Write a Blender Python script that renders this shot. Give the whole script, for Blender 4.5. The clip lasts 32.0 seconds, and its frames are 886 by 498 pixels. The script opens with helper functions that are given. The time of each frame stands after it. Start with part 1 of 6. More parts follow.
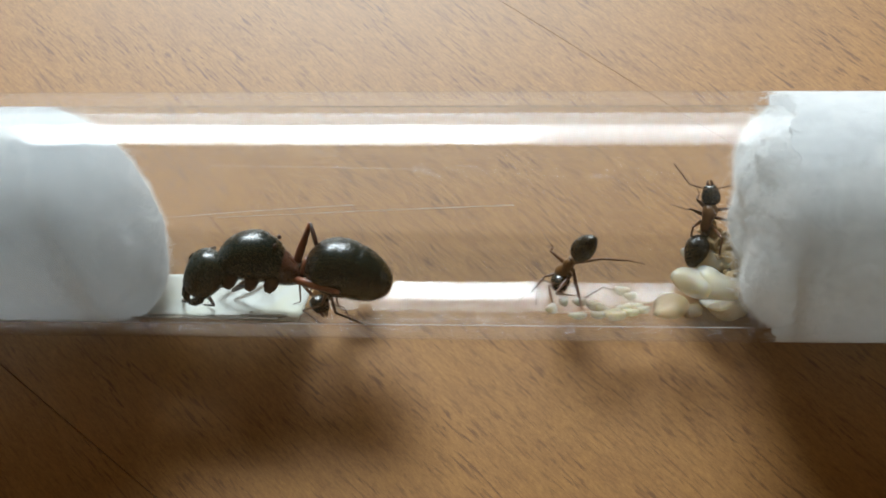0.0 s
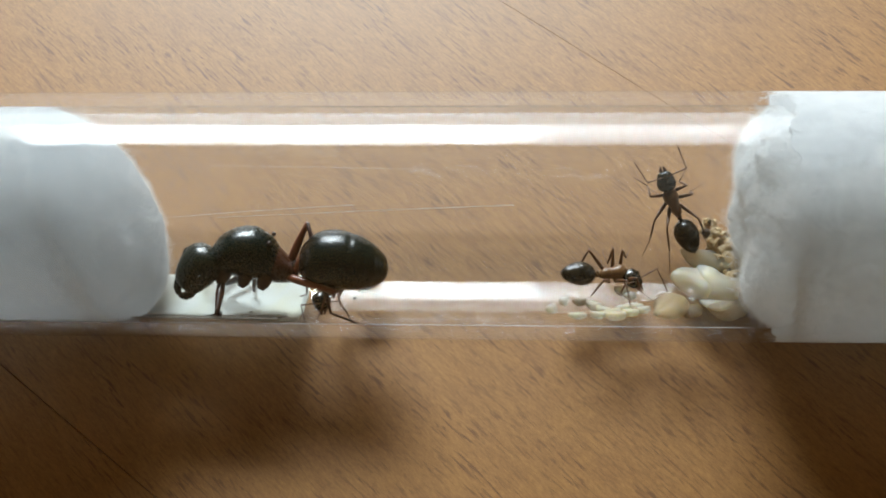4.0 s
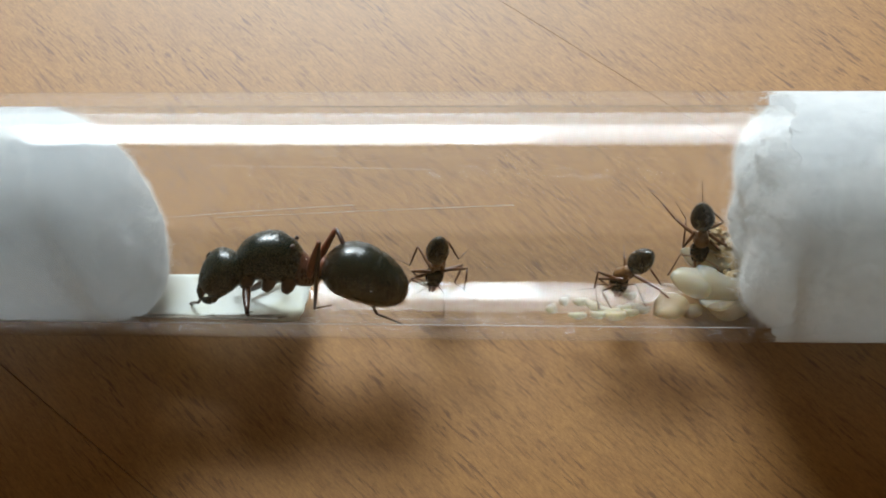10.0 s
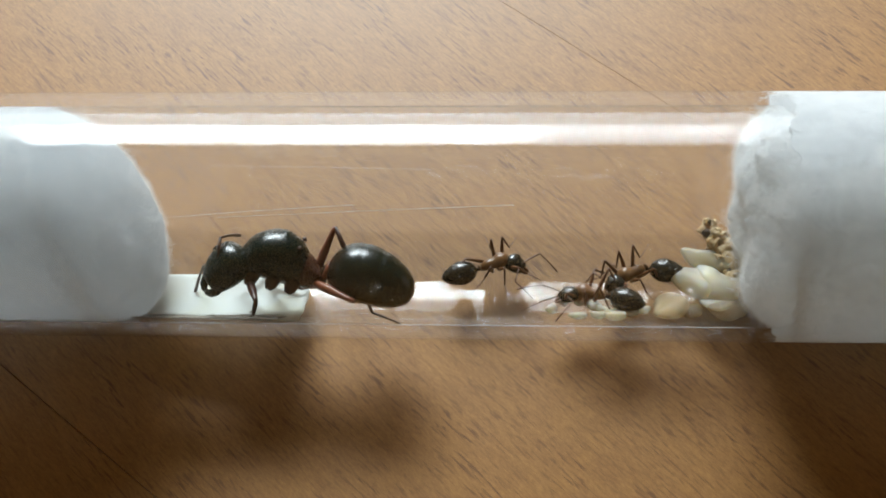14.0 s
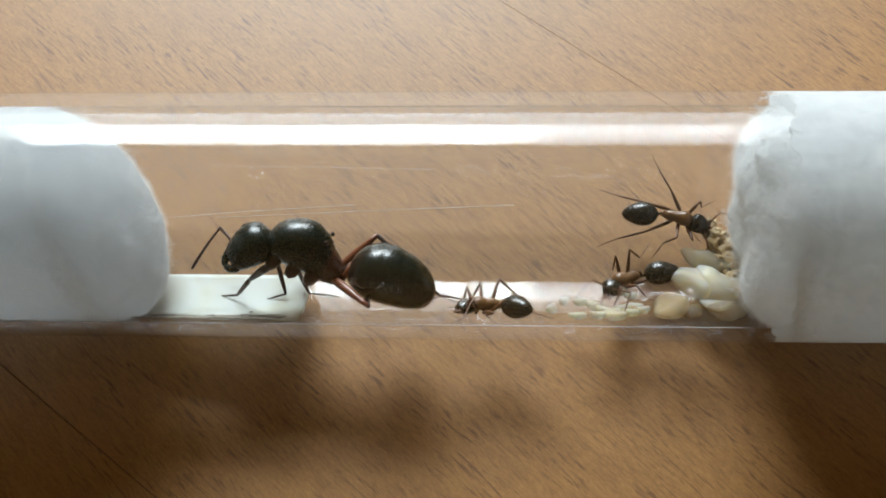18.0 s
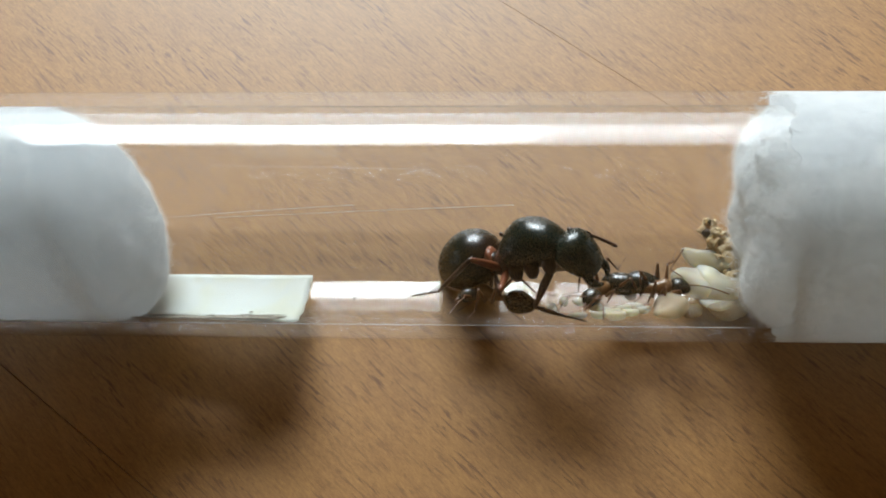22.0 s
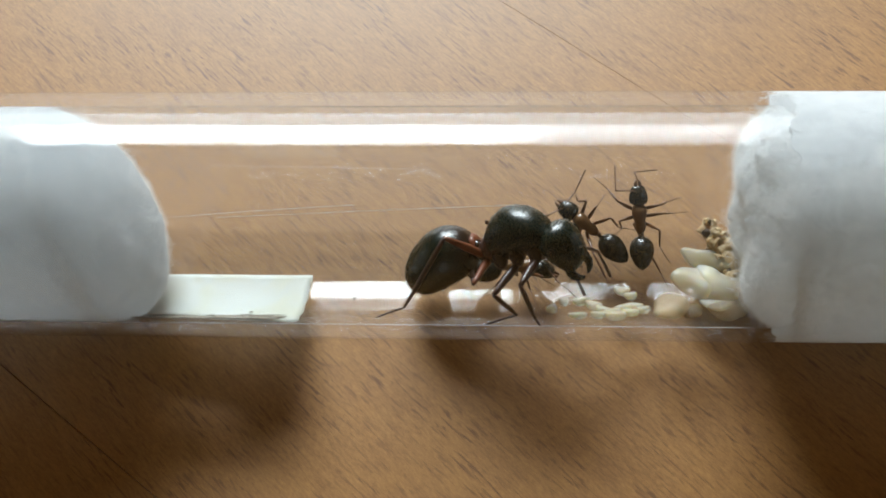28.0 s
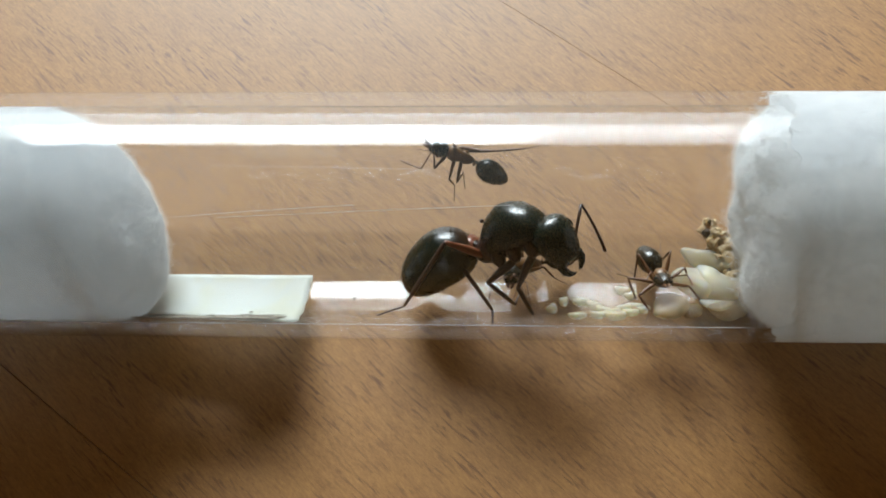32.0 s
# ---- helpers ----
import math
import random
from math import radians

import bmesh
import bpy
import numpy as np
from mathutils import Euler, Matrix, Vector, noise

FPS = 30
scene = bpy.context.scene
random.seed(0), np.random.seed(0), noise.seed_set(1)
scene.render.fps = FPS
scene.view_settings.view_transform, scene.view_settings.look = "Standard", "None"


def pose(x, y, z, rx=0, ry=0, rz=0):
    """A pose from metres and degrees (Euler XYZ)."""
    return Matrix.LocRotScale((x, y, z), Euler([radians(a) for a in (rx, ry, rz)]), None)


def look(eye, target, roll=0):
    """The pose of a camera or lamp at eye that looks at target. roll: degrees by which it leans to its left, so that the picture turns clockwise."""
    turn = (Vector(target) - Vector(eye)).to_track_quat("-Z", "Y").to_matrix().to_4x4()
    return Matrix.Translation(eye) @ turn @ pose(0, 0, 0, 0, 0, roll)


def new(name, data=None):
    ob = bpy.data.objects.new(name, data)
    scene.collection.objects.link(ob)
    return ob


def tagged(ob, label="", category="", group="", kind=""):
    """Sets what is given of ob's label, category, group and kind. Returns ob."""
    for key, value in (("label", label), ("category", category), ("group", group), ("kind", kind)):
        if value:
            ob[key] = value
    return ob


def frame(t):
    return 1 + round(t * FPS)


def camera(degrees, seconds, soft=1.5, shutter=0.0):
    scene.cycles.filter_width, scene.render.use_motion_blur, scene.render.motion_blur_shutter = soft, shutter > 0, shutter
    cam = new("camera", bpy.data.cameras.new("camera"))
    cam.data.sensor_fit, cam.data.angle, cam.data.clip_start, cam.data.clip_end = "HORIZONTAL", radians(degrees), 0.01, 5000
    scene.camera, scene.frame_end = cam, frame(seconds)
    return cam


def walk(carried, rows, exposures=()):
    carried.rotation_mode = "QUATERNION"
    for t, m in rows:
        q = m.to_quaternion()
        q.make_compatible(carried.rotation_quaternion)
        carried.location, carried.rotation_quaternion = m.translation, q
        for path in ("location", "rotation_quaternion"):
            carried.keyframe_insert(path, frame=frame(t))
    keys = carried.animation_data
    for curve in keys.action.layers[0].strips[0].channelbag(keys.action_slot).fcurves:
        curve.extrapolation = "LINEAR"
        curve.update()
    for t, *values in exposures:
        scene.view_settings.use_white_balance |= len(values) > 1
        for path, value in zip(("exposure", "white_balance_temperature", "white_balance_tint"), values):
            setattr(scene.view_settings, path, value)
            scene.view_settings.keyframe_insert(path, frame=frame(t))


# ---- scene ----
cam = camera(40, 32.0, soft=1.8)
walk(cam, [(0.0, pose(0.00476, -0.03517, 0.07850, 25, 3, 1.739)), (32.0, pose(0.00476, -0.03517, 0.07850, 25, 3, 1.739))])

# ---- light: one window over the table ----
MM = 0.001
world = bpy.data.worlds.new("sky")
scene.world = world
world.use_nodes = True
sky = world.node_tree.nodes.new("ShaderNodeTexSky")
sky.sky_type, sky.sun_disc = "NISHITA", False
sky.sun_elevation, sky.sun_rotation = radians(31), radians(-9)
world.node_tree.nodes["Background"].inputs["Strength"].default_value = 0.08
world.node_tree.links.new(sky.outputs[0], world.node_tree.nodes["Background"].inputs["Color"])

WIN_X0, WIN_X1, WIN_Z0, WIN_Z1, WIN_Y = -0.62, 0.30, 0.20, 0.95, 1.2
SKY_X, SKY_Z = 0.03, 0.66
# bright sky in the upper part of the window, veiled at one side, trees and houses outside in the lower part
for x0, x1, z0, z1, power, tint in ((WIN_X0, SKY_X, SKY_Z, WIN_Z1, 40.0, (0.80, 0.93, 1.0)), (SKY_X, WIN_X1, SKY_Z, WIN_Z1, 6.0, (0.82, 0.93, 1.0)),
                                    (WIN_X0, WIN_X1, WIN_Z0, SKY_Z, 19.0, (0.82, 0.92, 0.98))):
    lamp_data = bpy.data.lights.new("window_light", "AREA")
    lamp_data.shape, lamp_data.size, lamp_data.size_y = "RECTANGLE", x1 - x0, z1 - z0
    lamp_data.energy, lamp_data.color = power, tint
    lamp = new("window_light", lamp_data)
    lamp.matrix_world = look(((x0 + x1) / 2, WIN_Y, (z0 + z1) / 2), ((x0 + x1) / 2, 0, (z0 + z1) / 2 - 0.5))
scene.view_settings.exposure = -0.2


# ---- materials ----
class Mat:
    """A node material with its Principled shader and short ways to add nodes."""

    def __init__(self, name):
        self.m = bpy.data.materials.new(name)
        self.m.use_nodes = True
        self.t = self.m.node_tree
        self.b = self.t.nodes["Principled BSDF"]
        self.out = self.t.nodes["Material Output"]

    def put(self, socket, value):
        if hasattr(value, "is_output"):
            self.t.links.new(value, socket)
        else:
            socket.default_value = value

    def node(self, kind, **ins):
        n = self.t.nodes.new(kind)
        for k, v in ins.items():
            self.put(n.inputs[k.replace("_", " ")], v)
        return n

    def set(self, **ins):
        for k, v in ins.items():
            self.put(self.b.inputs[k.replace("_", " ")], v)
        return self

    def coords(self, scale=(1, 1, 1), turn=0.0, source="Object", shift=None):
        """Coordinates in millimetres, turned about z and scaled."""
        tc = self.t.nodes.new("ShaderNodeTexCoord")
        a = self.node("ShaderNodeMapping", Vector=tc.outputs[source], Scale=(1000, 1000, 1000), Rotation=(0, 0, radians(turn)))
        last = a.outputs[0]
        if shift is not None:
            add = self.node("ShaderNodeVectorMath")
            add.operation = "ADD"
            self.put(add.inputs[0], last)
            self.put(add.inputs[1], shift)
            last = add.outputs[0]
        b = self.node("ShaderNodeMapping", Vector=last, Scale=scale)
        return b.outputs[0]

    def noise(self, vec, scale=1.0, detail=3.0, rough=0.5, warp=0.0):
        return self.node("ShaderNodeTexNoise", Vector=vec, Scale=scale, Detail=detail, Roughness=rough, Distortion=warp).outputs["Fac"]

    def ramp(self, fac, *stops):
        n = self.node("ShaderNodeValToRGB", Fac=fac)
        el = n.color_ramp.elements
        while len(el) < len(stops):
            el.new(0.5)
        for e, (p, c) in zip(el, stops):
            e.position, e.color = p, (*c, 1.0) if len(c) == 3 else c
        return n.outputs["Color"]

    def mix(self, fac, a, b, how="MIX"):
        n = self.t.nodes.new("ShaderNodeMix")
        n.data_type, n.blend_type = "RGBA", how
        self.put(n.inputs[0], fac)
        self.put(n.inputs[6], a)
        self.put(n.inputs[7], b)
        return n.outputs[2]

    def bump(self, height, strength=0.3, distance=0.00005):
        self.put(self.b.inputs["Normal"], self.node("ShaderNodeBump", Strength=strength, Distance=distance, Height=height).outputs[0])
        return self


def grey(v):
    return (v, v, v)


def wood_material():
    w = Mat("beech")
    info = w.t.nodes.new("ShaderNodeObjectInfo")
    spread = w.node("ShaderNodeVectorMath")
    spread.operation = "SCALE"
    comb = w.node("ShaderNodeCombineXYZ", X=info.outputs["Random"], Y=info.outputs["Random"])
    w.put(spread.inputs[0], comb.outputs[0])
    spread.inputs["Scale"].default_value = 70.0
    shift = spread.outputs[0]
    turn = 44.0
    cloud = w.noise(w.coords((0.09, 0.2, 0.1), turn, shift=shift), 1.0, 5, 0.65, 0.3)
    tint = w.noise(w.coords((0.16, 0.16, 0.1), turn, shift=shift), 1.0, 3, 0.6, 0.5)
    streak = w.noise(w.coords((0.45, 2.0, 1), turn, shift=shift), 1.0, 5, 0.65, 0.4)
    fine = w.noise(w.coords((2.2, 6.0, 3), turn, shift=shift), 1.0, 5, 0.7, 0.3)
    fleck = w.noise(w.coords((0.55, 4.2, 1.5), turn, shift=shift), 1.0, 2, 0.55, 0.4)
    fleck2 = w.noise(w.coords((0.62, 3.2, 1.5), turn, shift=shift), 1.0, 1.5, 0.5, 0.6)
    base = w.ramp(cloud, (0.3, (0.301, 0.155, 0.064)), (0.7, (0.471, 0.285, 0.133)))
    base = w.mix(w.ramp(tint, (0.4, grey(0.0)), (0.7, grey(0.45))), base, (0.440, 0.250, 0.141, 1))
    warm = w.noise(w.coords((0.22, 0.3, 0.2), turn, shift=shift), 1.0, 4, 0.7, 1.0)
    base = w.mix(w.ramp(warm, (0.46, grey(0.0)), (0.60, grey(0.8))), base, (0.529, 0.315, 0.120, 1))
    base = w.mix(0.6, base, w.ramp(streak, (0.36, (0.270, 0.135, 0.053)), (0.64, (0.501, 0.310, 0.151))))
    base = w.mix(0.45, base, w.ramp(fine, (0.34, (0.211, 0.100, 0.038)), (0.7, (0.551, 0.345, 0.174))))
    patchy = w.ramp(w.noise(w.coords((0.13, 0.3, 0.1), turn, shift=shift), 1.0, 3, 0.6, 0.4), (0.38, grey(0.2)), (0.62, grey(1.0)))
    dark = w.mix(1.0, w.ramp(fleck, (0.53, grey(0)), (0.67, grey(1))), patchy, "MULTIPLY")
    dark2 = w.ramp(fleck2, (0.62, grey(0)), (0.74, grey(1)))
    base = w.mix(w.mix(1.0, dark, grey4(1.0), "MULTIPLY"), base, (0.175, 0.085, 0.032, 1))
    base = w.mix(w.mix(1.0, dark2, grey4(0.38), "MULTIPLY"), base, (0.225, 0.115, 0.046, 1))
    base = w.mix(1.0, base, (0.82, 0.65, 0.30, 1), "MULTIPLY")
    w.set(Base_Color=base, Roughness=w.ramp(fine, (0.3, grey(0.44)), (0.7, grey(0.56))), Specular_IOR_Level=0.85)
    w.bump(fine, 0.15, 0.00003)
    return w.m


def grey4(v):
    return (v, v, v, 1.0)


def shell_material(name, dark, light, rough=0.25, top=None, split=0.0, soft=0.6, grain=6.0, axis="Z"):
    """Insect shell: mottled, with fine pits; top is the colour above the height split (mm)."""
    s = Mat(name)
    v = s.coords()
    colour = s.mix(s.noise(v, 1.6, 4, 0.6), (*dark, 1), (*light, 1))
    if top is not None:
        sep = s.node("ShaderNodeSeparateXYZ", Vector=v)
        up = s.node("ShaderNodeMapRange", Value=sep.outputs[axis])
        up.inputs["From Min"].default_value, up.inputs["From Max"].default_value = split - soft, split + soft
        wob = s.mix(0.3, up.outputs[0], s.noise(v, 1.1, 3), "OVERLAY")
        colour = s.mix(wob, colour, (*top, 1))
    fine = s.noise(v, grain, 4, 0.6)
    s.set(Base_Color=colour, Roughness=s.ramp(fine, (0.3, grey(rough - 0.02)), (0.75, grey(rough + 0.05))), Specular_IOR_Level=0.5)
    both = s.node("ShaderNodeMath")
    both.operation = "ADD"
    s.put(both.inputs[0], s.noise(v, 1.7, 4, 0.6))
    s.put(both.inputs[1], s.noise(s.coords((9.0, 1.5, 1.5)), 1.0, 3, 0.6))
    s.bump(both.outputs[0], 0.012, 0.00004)
    return s.m


def glass_material():
    """Thin clear glass: it lets light straight through and mirrors more at a slant."""
    g = Mat("tube_glass")
    face = g.node("ShaderNodeLayerWeight", Blend=0.5).outputs["Facing"]
    five = g.node("ShaderNodeMath")
    five.operation = "POWER"
    g.put(five.inputs[0], face)
    five.inputs[1].default_value = 5.0
    gloss = g.node("ShaderNodeMath")
    gloss.operation = "MULTIPLY_ADD"
    g.put(gloss.inputs[0], five.outputs[0])
    gloss.inputs[1].default_value, gloss.inputs[2].default_value = 0.35, 0.026
    smear = g.noise(g.coords((0.15, 1.2, 1.2)), 1.0, 5, 0.7)
    shine = g.node("ShaderNodeBsdfGlossy", Roughness=g.ramp(smear, (0.35, grey(0.0)), (0.8, grey(0.09))))
    clear = g.node("ShaderNodeBsdfTransparent", Color=(0.985, 0.983, 0.978, 1))
    # pale diffuse veil painted over the glass, imitating glare that lifts the darks
    veil_mask = g.noise(g.coords((0.3, 0.5, 0.5)), 1.0, 6, 0.75, 0.5)
    veil = g.node("ShaderNodeBsdfDiffuse", Color=(0.8, 0.85, 0.8, 1))
    hazy = g.node("ShaderNodeMixShader", Fac=g.ramp(veil_mask, (0.3, grey(0.008)), (0.75, grey(0.022))))
    g.t.links.new(clear.outputs[0], hazy.inputs[1])
    g.t.links.new(veil.outputs[0], hazy.inputs[2])
    clear = hazy
    mx = g.node("ShaderNodeMixShader", Fac=gloss.outputs[0])
    g.t.links.new(clear.outputs[0], mx.inputs[1])
    g.t.links.new(shine.outputs[0], mx.inputs[2])
    g.t.links.new(mx.outputs[0], g.out.inputs["Surface"])
    return g.m


def cotton_material(name, tint, scatter, sheer=0.28, reach=0.006):
    c = Mat(name)
    v = c.coords()
    a = c.noise(v, 0.9, 6, 0.7, 0.8)
    b = c.noise(v, 3.2, 7, 0.8, 1.6)
    colour = c.mix(c.ramp(c.noise(v, 0.45, 7, 0.7, 1.5), (0.34, grey(0)), (0.68, grey(1))), (*[k * 0.75 for k in tint], 1), (*tint, 1))
    c.set(Base_Color=colour, Roughness=0.95, Specular_IOR_Level=0.1)
    c.set(Subsurface_Weight=scatter, Subsurface_Radius=(1.0, 1.0, 1.0), Subsurface_Scale=reach)
    h = c.node("ShaderNodeMath")
    h.operation = "ADD"
    c.put(h.inputs[0], a)
    c.put(h.inputs[1], b)
    c.bump(h.outputs[0], 1.0, 0.0007)
    soaked = c.node("ShaderNodeBsdfTranslucent", Color=(*[min(0.99, k * 1.03) for k in tint], 1))
    mx = c.node("ShaderNodeMixShader", Fac=sheer)
    c.t.links.new(c.b.outputs[0], mx.inputs[1])
    c.t.links.new(soaked.outputs[0], mx.inputs[2])
    c.t.links.new(mx.outputs[0], c.out.inputs["Surface"])
    return c.m


def fibre_material():
    c = Mat("cotton_fibre")
    colour = (0.97, 0.98, 0.98, 1)
    c.set(Base_Color=colour, Roughness=0.7, Specular_IOR_Level=0.2)
    tr = c.node("ShaderNodeBsdfTranslucent", Color=colour)
    mx = c.node("ShaderNodeMixShader", Fac=0.55)
    c.t.links.new(c.b.outputs[0], mx.inputs[1])
    c.t.links.new(tr.outputs[0], mx.inputs[2])
    c.t.links.new(mx.outputs[0], c.out.inputs["Surface"])
    return c.m


def soft_material(name, dark, light, rough=0.4, scatter=0.4, radius=0.0006, scale=1.5, solid=1.0):
    s = Mat(name)
    v = s.coords()
    s.set(Base_Color=s.mix(s.noise(v, scale, 4, 0.6), (*dark, 1), (*light, 1)), Roughness=rough)
    s.set(Subsurface_Weight=scatter, Subsurface_Radius=(1.0, 0.8, 0.5), Subsurface_Scale=radius)
    s.bump(s.noise(v, 5.0, 4), 0.25, 0.00005)
    s.set(Alpha=solid)
    return s.m


def paper_material():
    s = Mat("paper_white")
    v = s.coords()
    big = s.ramp(s.noise(v, 0.35, 5, 0.65, 0.8), (0.40, (0.74, 0.76, 0.62)), (0.56, (0.88, 0.94, 0.93)))
    fine = s.noise(v, 4.0, 5, 0.75, 1.0)
    s.set(Base_Color=s.mix(0.35, big, s.ramp(fine, (0.3, (0.42, 0.43, 0.38)), (0.65, (0.82, 0.86, 0.85)))), Roughness=0.75)
    s.bump(fine, 0.6, 0.00008)
    through_light = s.node("ShaderNodeBsdfTranslucent", Color=(0.95, 0.96, 0.93, 1))
    mx = s.node("ShaderNodeMixShader", Fac=0.55)
    s.t.links.new(s.b.outputs[0], mx.inputs[1])
    s.t.links.new(through_light.outputs[0], mx.inputs[2])
    s.t.links.new(mx.outputs[0], s.out.inputs["Surface"])
    return s.m


def plain_material(name, dark, light, rough=0.6, scale=0.004, bump=0.2, depth=0.0002):
    s = Mat(name)
    v = s.coords()
    n = s.noise(v, scale, 6, 0.6)
    s.set(Base_Color=s.mix(n, (*dark, 1), (*light, 1)), Roughness=rough)
    s.bump(s.noise(v, scale * 20, 4), bump, depth)
    return s.m


WOOD = wood_material()
GLASS = glass_material()
COTTON_WET = cotton_material("cotton_wet", (0.81, 0.85, 0.88), 1.0, 0.5, 0.005)
COTTON_DRY = cotton_material("cotton_dry", (0.94, 0.975, 1.0), 1.0, 0.35, 0.008)
FIBRE = fibre_material()
QUEEN_BLACK = shell_material("queen_black", (0.004, 0.007, 0.004), (0.009, 0.014, 0.008), 0.26)
QUEEN_GASTER = shell_material("queen_gaster", (0.018, 0.008, 0.004), (0.035, 0.012, 0.006), 0.25, (0.006, 0.010, 0.006), 0.4, 0.9, axis="X")
QUEEN_CHEST = shell_material("queen_chest", (0.035, 0.012, 0.007), (0.06, 0.018, 0.009), 0.26, (0.006, 0.010, 0.006), -0.9, 0.6)
QUEEN_REAR = shell_material("queen_rear", (0.028, 0.011, 0.007), (0.07, 0.023, 0.011), 0.27)
QUEEN_COXA = shell_material("queen_coxa", (0.02, 0.008, 0.005), (0.05, 0.015, 0.008), 0.3)
QUEEN_RED = shell_material("queen_red", (0.10, 0.028, 0.012), (0.21, 0.062, 0.024), 0.33)
QUEEN_TIBIA = shell_material("queen_tibia", (0.018, 0.008, 0.005), (0.045, 0.014, 0.007), 0.35)
WORKER_DARK = shell_material("worker_dark", (0.010, 0.009, 0.006), (0.026, 0.020, 0.011), 0.25)
WORKER_CHEST = shell_material("worker_chest", (0.085, 0.040, 0.014), (0.19, 0.090, 0.030), 0.30)
WORKER_LEG = shell_material("worker_leg", (0.065, 0.027, 0.011), (0.15, 0.060, 0.021), 0.34)
EYE = shell_material("eye_black", (0.004, 0.004, 0.004), (0.01, 0.01, 0.01), 0.15)
LARVA = soft_material("larva_cream", (0.70, 0.58, 0.42), (0.85, 0.75, 0.60), 0.4, 1.0, 0.003, solid=0.42)
LARVA_CLEAR = soft_material("larva_clear", (0.60, 0.52, 0.33), (0.74, 0.67, 0.48), 0.35, 1.0, 0.003, solid=0.34)
LARVA_TAN = soft_material("larva_tan", (0.22, 0.15, 0.07), (0.33, 0.24, 0.13), 0.5, 1.0, 0.002, solid=0.32)
LARVA_PEACH = soft_material("larva_peach", (0.40, 0.28, 0.14), (0.52, 0.39, 0.23), 0.5, 1.0, 0.0025, solid=0.38)
EGG = soft_material("egg_yellow", (0.86, 0.73, 0.52), (0.95, 0.85, 0.67), 0.2, 0.9, 0.0009, solid=0.38)
WASTE = soft_material("waste_tan", (0.30, 0.19, 0.09), (0.66, 0.50, 0.30), 0.95, 0.5, 0.0008, 2.4, solid=0.8)
WASTE_DARK = plain_material("waste_dark", (0.03, 0.02, 0.012), (0.10, 0.06, 0.03), 0.7, 2.0, 0.4, 0.00006)
PAPER = paper_material()
# grime, and the dark rod drawn as the glass wall's refracted edge
GRIME_EDGE = plain_material("grime_grey", (0.05, 0.04, 0.028), (0.30, 0.26, 0.20), 0.5, 1.5, 0.4, 0.00006)
# threads, a scratch, and the pale rod drawn as the wall's edge highlight
SILK_GLINT = plain_material("silk_white", (0.7, 0.7, 0.68), (0.85, 0.85, 0.82), 0.3, 1.0, 0.0, 0.00001)
WALL_PAINT = plain_material("wall_paint", (0.30, 0.175, 0.045), (0.36, 0.215, 0.06), 0.8)
FLOOR_MAT = plain_material("floor_boards", (0.16, 0.10, 0.06), (0.26, 0.17, 0.10), 0.5)
FRAME_PAINT = plain_material("frame_paint", (0.76, 0.76, 0.74), (0.82, 0.82, 0.80), 0.35)


# ---- building helpers (lengths in mm) ----
def part(name, bm, material, parent=None, label="", smooth=True):
    """Links a bmesh, drawn in millimetres, as one mesh object under parent."""
    bm.transform(Matrix.Scale(MM, 4))
    me = bpy.data.meshes.new(name)
    bm.to_mesh(me)
    bm.free()
    if smooth:
        me.shade_smooth()
    me.materials.append(material)
    ob = new(name, me)
    ob.parent = parent
    if label:
        ob["label"] = label
    return ob


def again(ob, parent, m=None):
    """The same mesh once more as an object of its own."""
    o = new(ob.name.split(".")[0], ob.data)
    o.parent = parent
    if m is not None:
        o.matrix_basis = m
    for k in ("label",):
        if k in ob:
            o[k] = ob[k]
    return o


def at(x, y, z, rx=0, ry=0, rz=0):
    return pose(x * MM, y * MM, z * MM, rx, ry, rz)


def anchor(name, m=None):
    ob = new(name)
    ob.empty_display_size = 0.001
    if m is not None:
        ob.matrix_basis = m
    return ob


def loft(rings, sides=24, closed=True):
    """A skin over rings (x, middle height, half width, half height above, below)."""
    bm = bmesh.new()
    loops = []
    for x, zc, w, hu, hd in rings:
        loop = []
        for i in range(sides):
            a = 2 * math.pi * i / sides
            s = math.sin(a)
            loop.append(bm.verts.new((x, w * math.cos(a), zc + s * (hu if s > 0 else hd))))
        loops.append(loop)
    for a, b in zip(loops, loops[1:]):
        for i in range(sides):
            j = (i + 1) % sides
            bm.faces.new((a[i], b[i], b[j], a[j]))
    if closed:
        bm.faces.new(loops[0])
        bm.faces.new(list(reversed(loops[-1])))
    bmesh.ops.recalc_face_normals(bm, faces=bm.faces)
    return bm


def egg(length, w, h, taper=0.0, n=14, steps=(), x0=0.0, zc=0.0, blunt=2.0):
    """Rings of an egg from x0 along x; steps are the places of overlapping plates."""
    rings = []
    for i in range(n + 1):
        u = i / n
        c = -math.cos(math.pi * u)
        r = (1 - abs(c) ** blunt) ** (1 / blunt) if abs(c) < 1 else 0.0
        r = max(r, 0.03) * (1 + taper * c)
        x = x0 + length * (c + 1) / 2
        for s in steps:
            d = (x - x0) / length - s
            if 0 <= d < 0.06:
                r *= 0.972 + 0.028 * d / 0.06
        rings.append((x, zc, w * r, h * r, h * r))
    return rings


